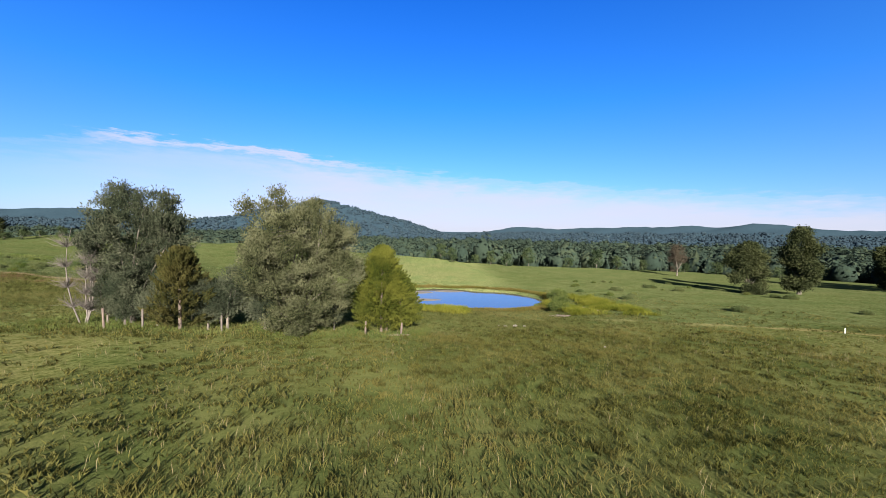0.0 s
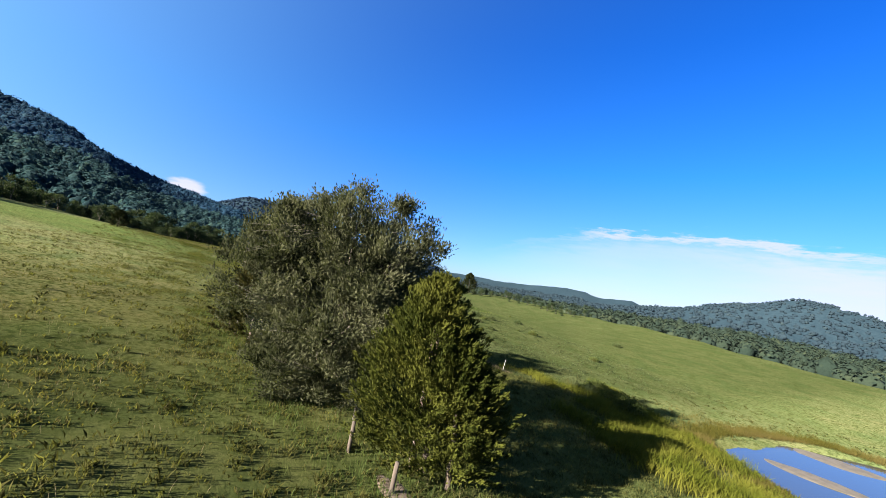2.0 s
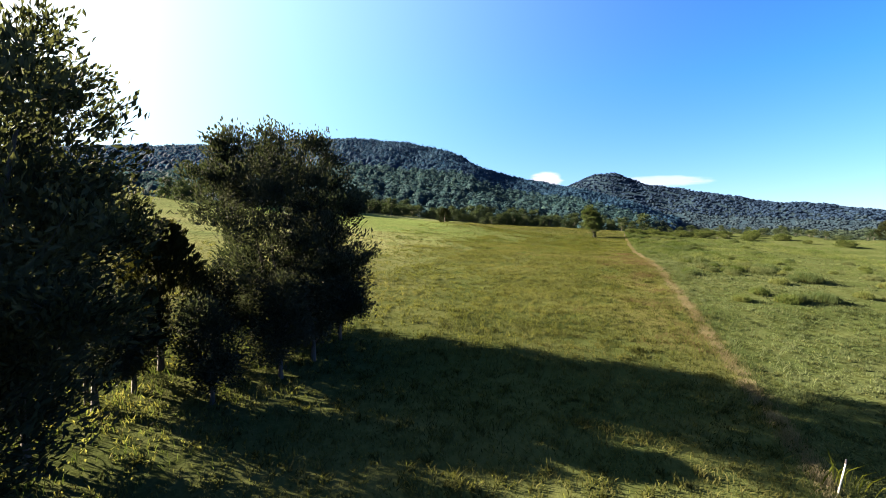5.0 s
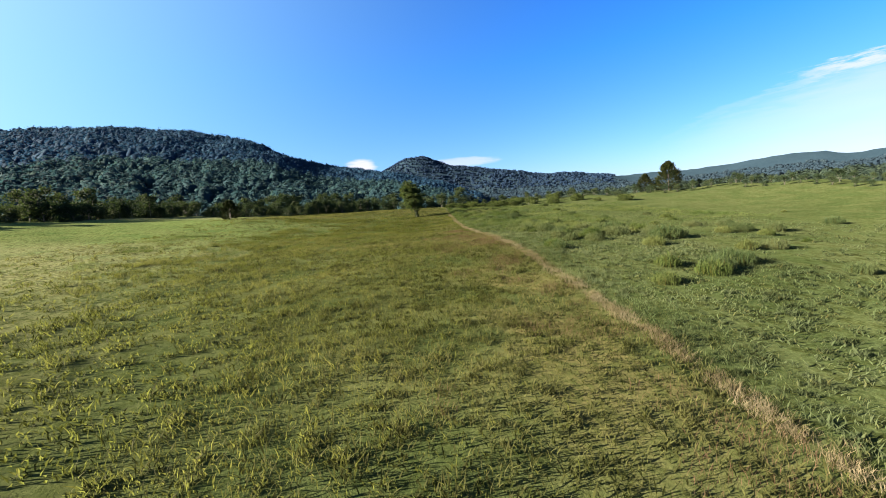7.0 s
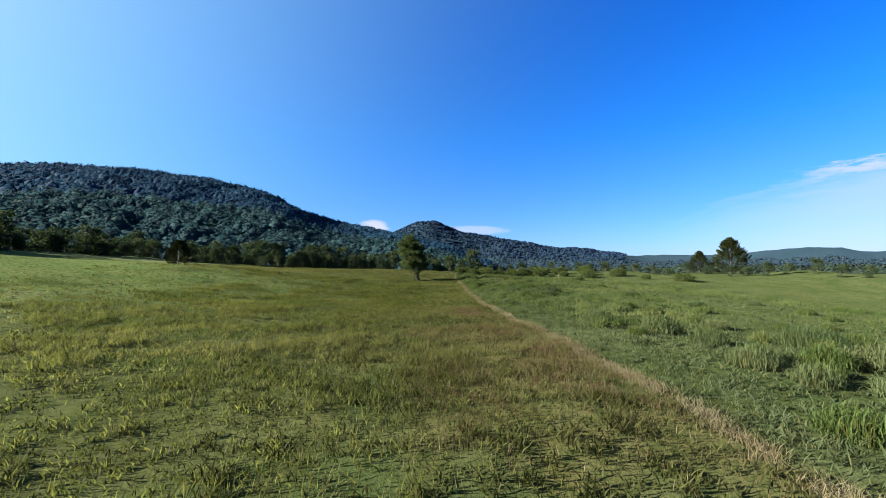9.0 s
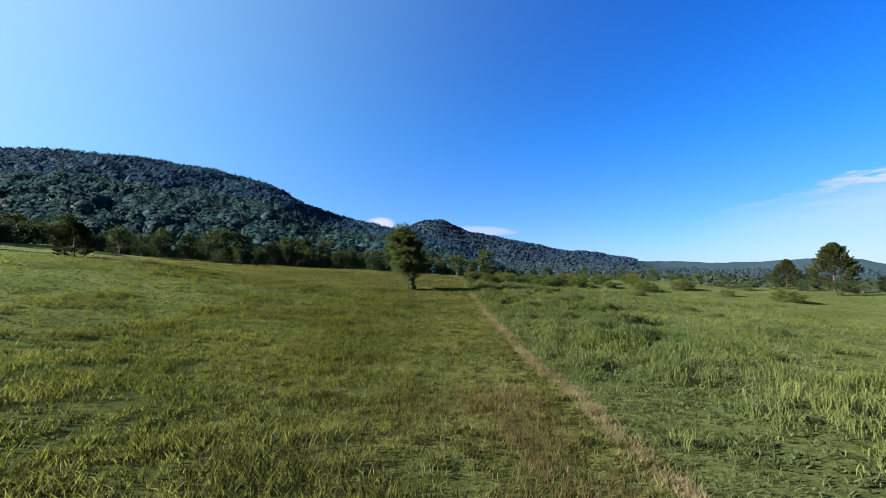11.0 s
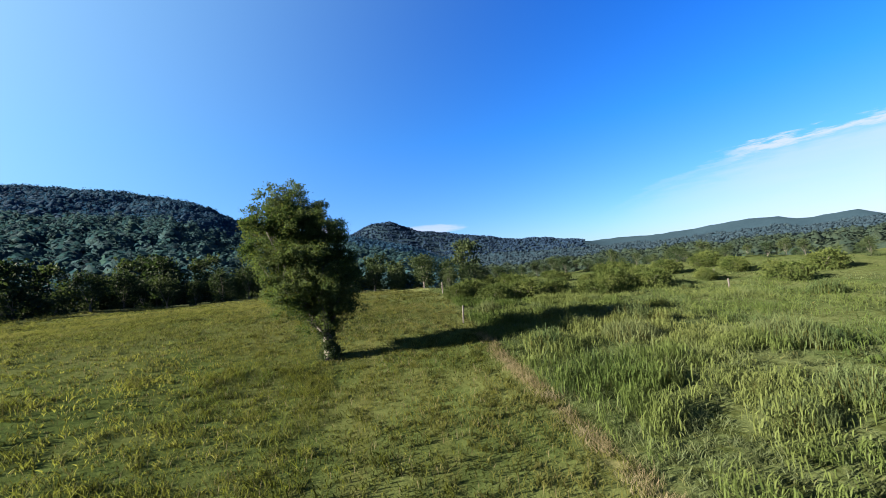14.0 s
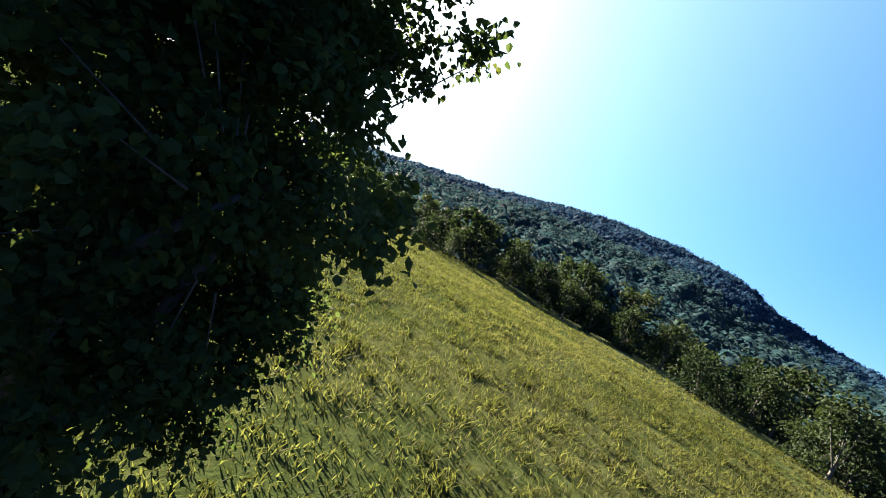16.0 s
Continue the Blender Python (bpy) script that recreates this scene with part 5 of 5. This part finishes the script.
for i, (sx, sy, s) in enumerate(((6.9, 36.7, 0.24), (6.0, 36.9, 0.18), (7.7, 36.4, 0.17), (5.4, 37.1, 0.13), (11.5, 27.5, 0.12))):
    stone(sx, sy, s, i + 1.0)


def dirt(x, y, a, b, seed):
    bm = bmesh.new()
    bmesh.ops.create_grid(bm, x_segments=14, y_segments=10, size=1.0)
    for v in list(bm.verts):
        f = 1 + 0.3 * noise.noise(Vector((v.co.x * 1.5, v.co.y * 1.5, seed)))
        r = max(abs(v.co.x), abs(v.co.y))
        l = math.hypot(v.co.x, v.co.y) or 1.0
        px, py = x + v.co.x / l * r * a * f, y + v.co.y / l * r * b * f
        v.co = Vector((px, py, float(ground_z(px, py)) + 0.05 - 0.12 * r ** 4))
    tagged(new("bare_earth", bm_mesh("bare_earth", bm, M_DIRT)), "bare trodden reddish earth", "earth", kind="structure")


dirt(-3.4, 31.2, 1.3, 0.6, 1.0)
dirt(20.6, 56.5, 1.0, 5.5, 2.0)
dirt(14.0, 47.0, 1.8, 1.5, 3.0)


# ---------------------------------------------------------------- house on the ridge
def house():
    top = Empty("house")
    def bx(name, lo, hi, mat, parent=top, bev=0.03, label=""):
        bm = bmesh.new()
        box(bm, lo, hi)
        return part(name, bm_mesh(name, bm, mat, bev), parent, label)
    bx("wall", (-6, -4, 0), (6, 4, 3.0), M_LOG)
    bx("foundation", (-6.3, -4.3, -0.8), (6.3, 4.3, 0.0), M_STONE)
    def gable(name, x0, x1, y0, y1, z, h, along, over=0.5):
        bm = bmesh.new()
        if along == "x":
            ym = (y0 + y1) / 2
            v = [bm.verts.new(p) for p in ((x0 - over, y0 - over, z - 0.25), (x0 - over, ym, z + h), (x0 - over, y1 + over, z - 0.25), (x1 + over, y0 - over, z - 0.25), (x1 + over, ym, z + h), (x1 + over, y1 + over, z - 0.25))]
        else:
            xm = (x0 + x1) / 2
            v = [bm.verts.new(p) for p in ((x0 - over, y0 - over, z - 0.25), (xm, y0 - over, z + h), (x1 + over, y0 - over, z - 0.25), (x0 - over, y1 + over, z - 0.25), (xm, y1 + over, z + h), (x1 + over, y1 + over, z - 0.25))]
        for f in ((0, 1, 4, 3), (1, 2, 5, 4)):
            bm.faces.new([v[i] for i in f])
        bmesh.ops.solidify(bm, geom=bm.faces[:], thickness=0.14)
        return part(name, bm_mesh(name, bm, M_ROOF), top)
    gable("roof", -6, 6, -4, 4, 3.1, 2.9, "x")
    gable("porch_roof", 0.4, 6.0, -1, 6.4, 3.1, 2.9, "y")
    gable("cross_roof", -5.6, -2.4, -1, 4.6, 3.1, 1.9, "y")
    for x0, x1, yf, h in ((0.4, 6.0, 6.3, 2.7), (-5.6, -2.4, 4.5, 1.7)):
        bm = bmesh.new()
        bm.faces.new([bm.verts.new(p) for p in ((x0, yf, 2.9), (x1, yf, 2.9), ((x0 + x1) / 2, yf, 2.9 + h))])
        bmesh.ops.solidify(bm, geom=bm.faces[:], thickness=0.1)
        part("gable_wall", bm_mesh("gable_wall", bm, M_LOG), top)
    for sx in (-5.95, 5.95):
        bm = bmesh.new()
        v = [bm.verts.new(p) for p in ((sx, -4, 3.0), (sx, 4, 3.0), (sx, 0, 5.9))]
        bm.faces.new(v)
        bmesh.ops.solidify(bm, geom=bm.faces[:], thickness=0.1)
        part("gable_wall", bm_mesh("gable_wall", bm, M_LOG), top)
    bx("porch_deck", (-6.5, 4.0, -0.05), (6.5, 6.6, 0.12), M_POST)
    bx("porch_canopy", (-6.6, 4.0, 2.75), (1.5, 6.7, 2.9), M_ROOF)
    for px in (-6.2, -3.2, -0.2, 2.0, 5.2):
        bx("porch_post", (px - 0.08, 6.3, 0.1), (px + 0.08, 6.46, 2.8), M_POST)
    bx("railing", (-6.3, 6.36, 0.95), (6.2, 6.44, 1.05), M_POST)
    for wx in (-4.4, -2.0, 3.2):
        w = bx("window", (wx - 0.55, 3.97, 1.0), (wx + 0.55, 4.05, 2.2), M_WHITE)
        bx("pane", (wx - 0.45, 4.0, 1.1), (wx + 0.45, 4.07, 2.1), M_GLASS, w, 0)
    bx("door", (0.2, 3.97, 0.0), (1.1, 4.06, 2.05), M_WHITE)
    return top


hs = house()
hx, hy = -103.0, -53.0
hs.matrix_basis = pose(hx, hy, float(ground_z(hx, hy)) + 0.5, 0, 0, -34) @ Matrix.Diagonal((0.85, 0.85, 0.9, 1))
tagged(hs, "dark timber house with grey metal roof and covered porch", "house")


def shed(x, y, rz, L, Wd, H, mat, label):
    top = Empty("shed")
    bm = bmesh.new()
    box(bm, (-L / 2, -Wd / 2, -0.5), (L / 2, Wd / 2, H))
    part("body", bm_mesh("body", bm, mat, 0.05), top)
    bm = bmesh.new()
    box(bm, (-L / 2 - 0.15, -Wd / 2 - 0.15, H), (L / 2 + 0.15, Wd / 2 + 0.15, H + 0.12))
    part("roof", bm_mesh("roof", bm, M_ROOF, 0.03), top)
    bm = bmesh.new()
    box(bm, (-0.45, Wd / 2, 0.0), (0.45, Wd / 2 + 0.05, 1.9))
    part("door", bm_mesh("door", bm, M_POST, 0.01), top)
    put(top, x, y, rz)
    return tagged(top, label, "shed")


shed(-95.3, -59.2, -40, 3.6, 2.2, 2.1, M_WHITE, "small white box trailer parked by the house")
shed(-123.0, -52.0, 20, 3.0, 2.6, 2.3, M_LOG, "small dark shed below the woods")
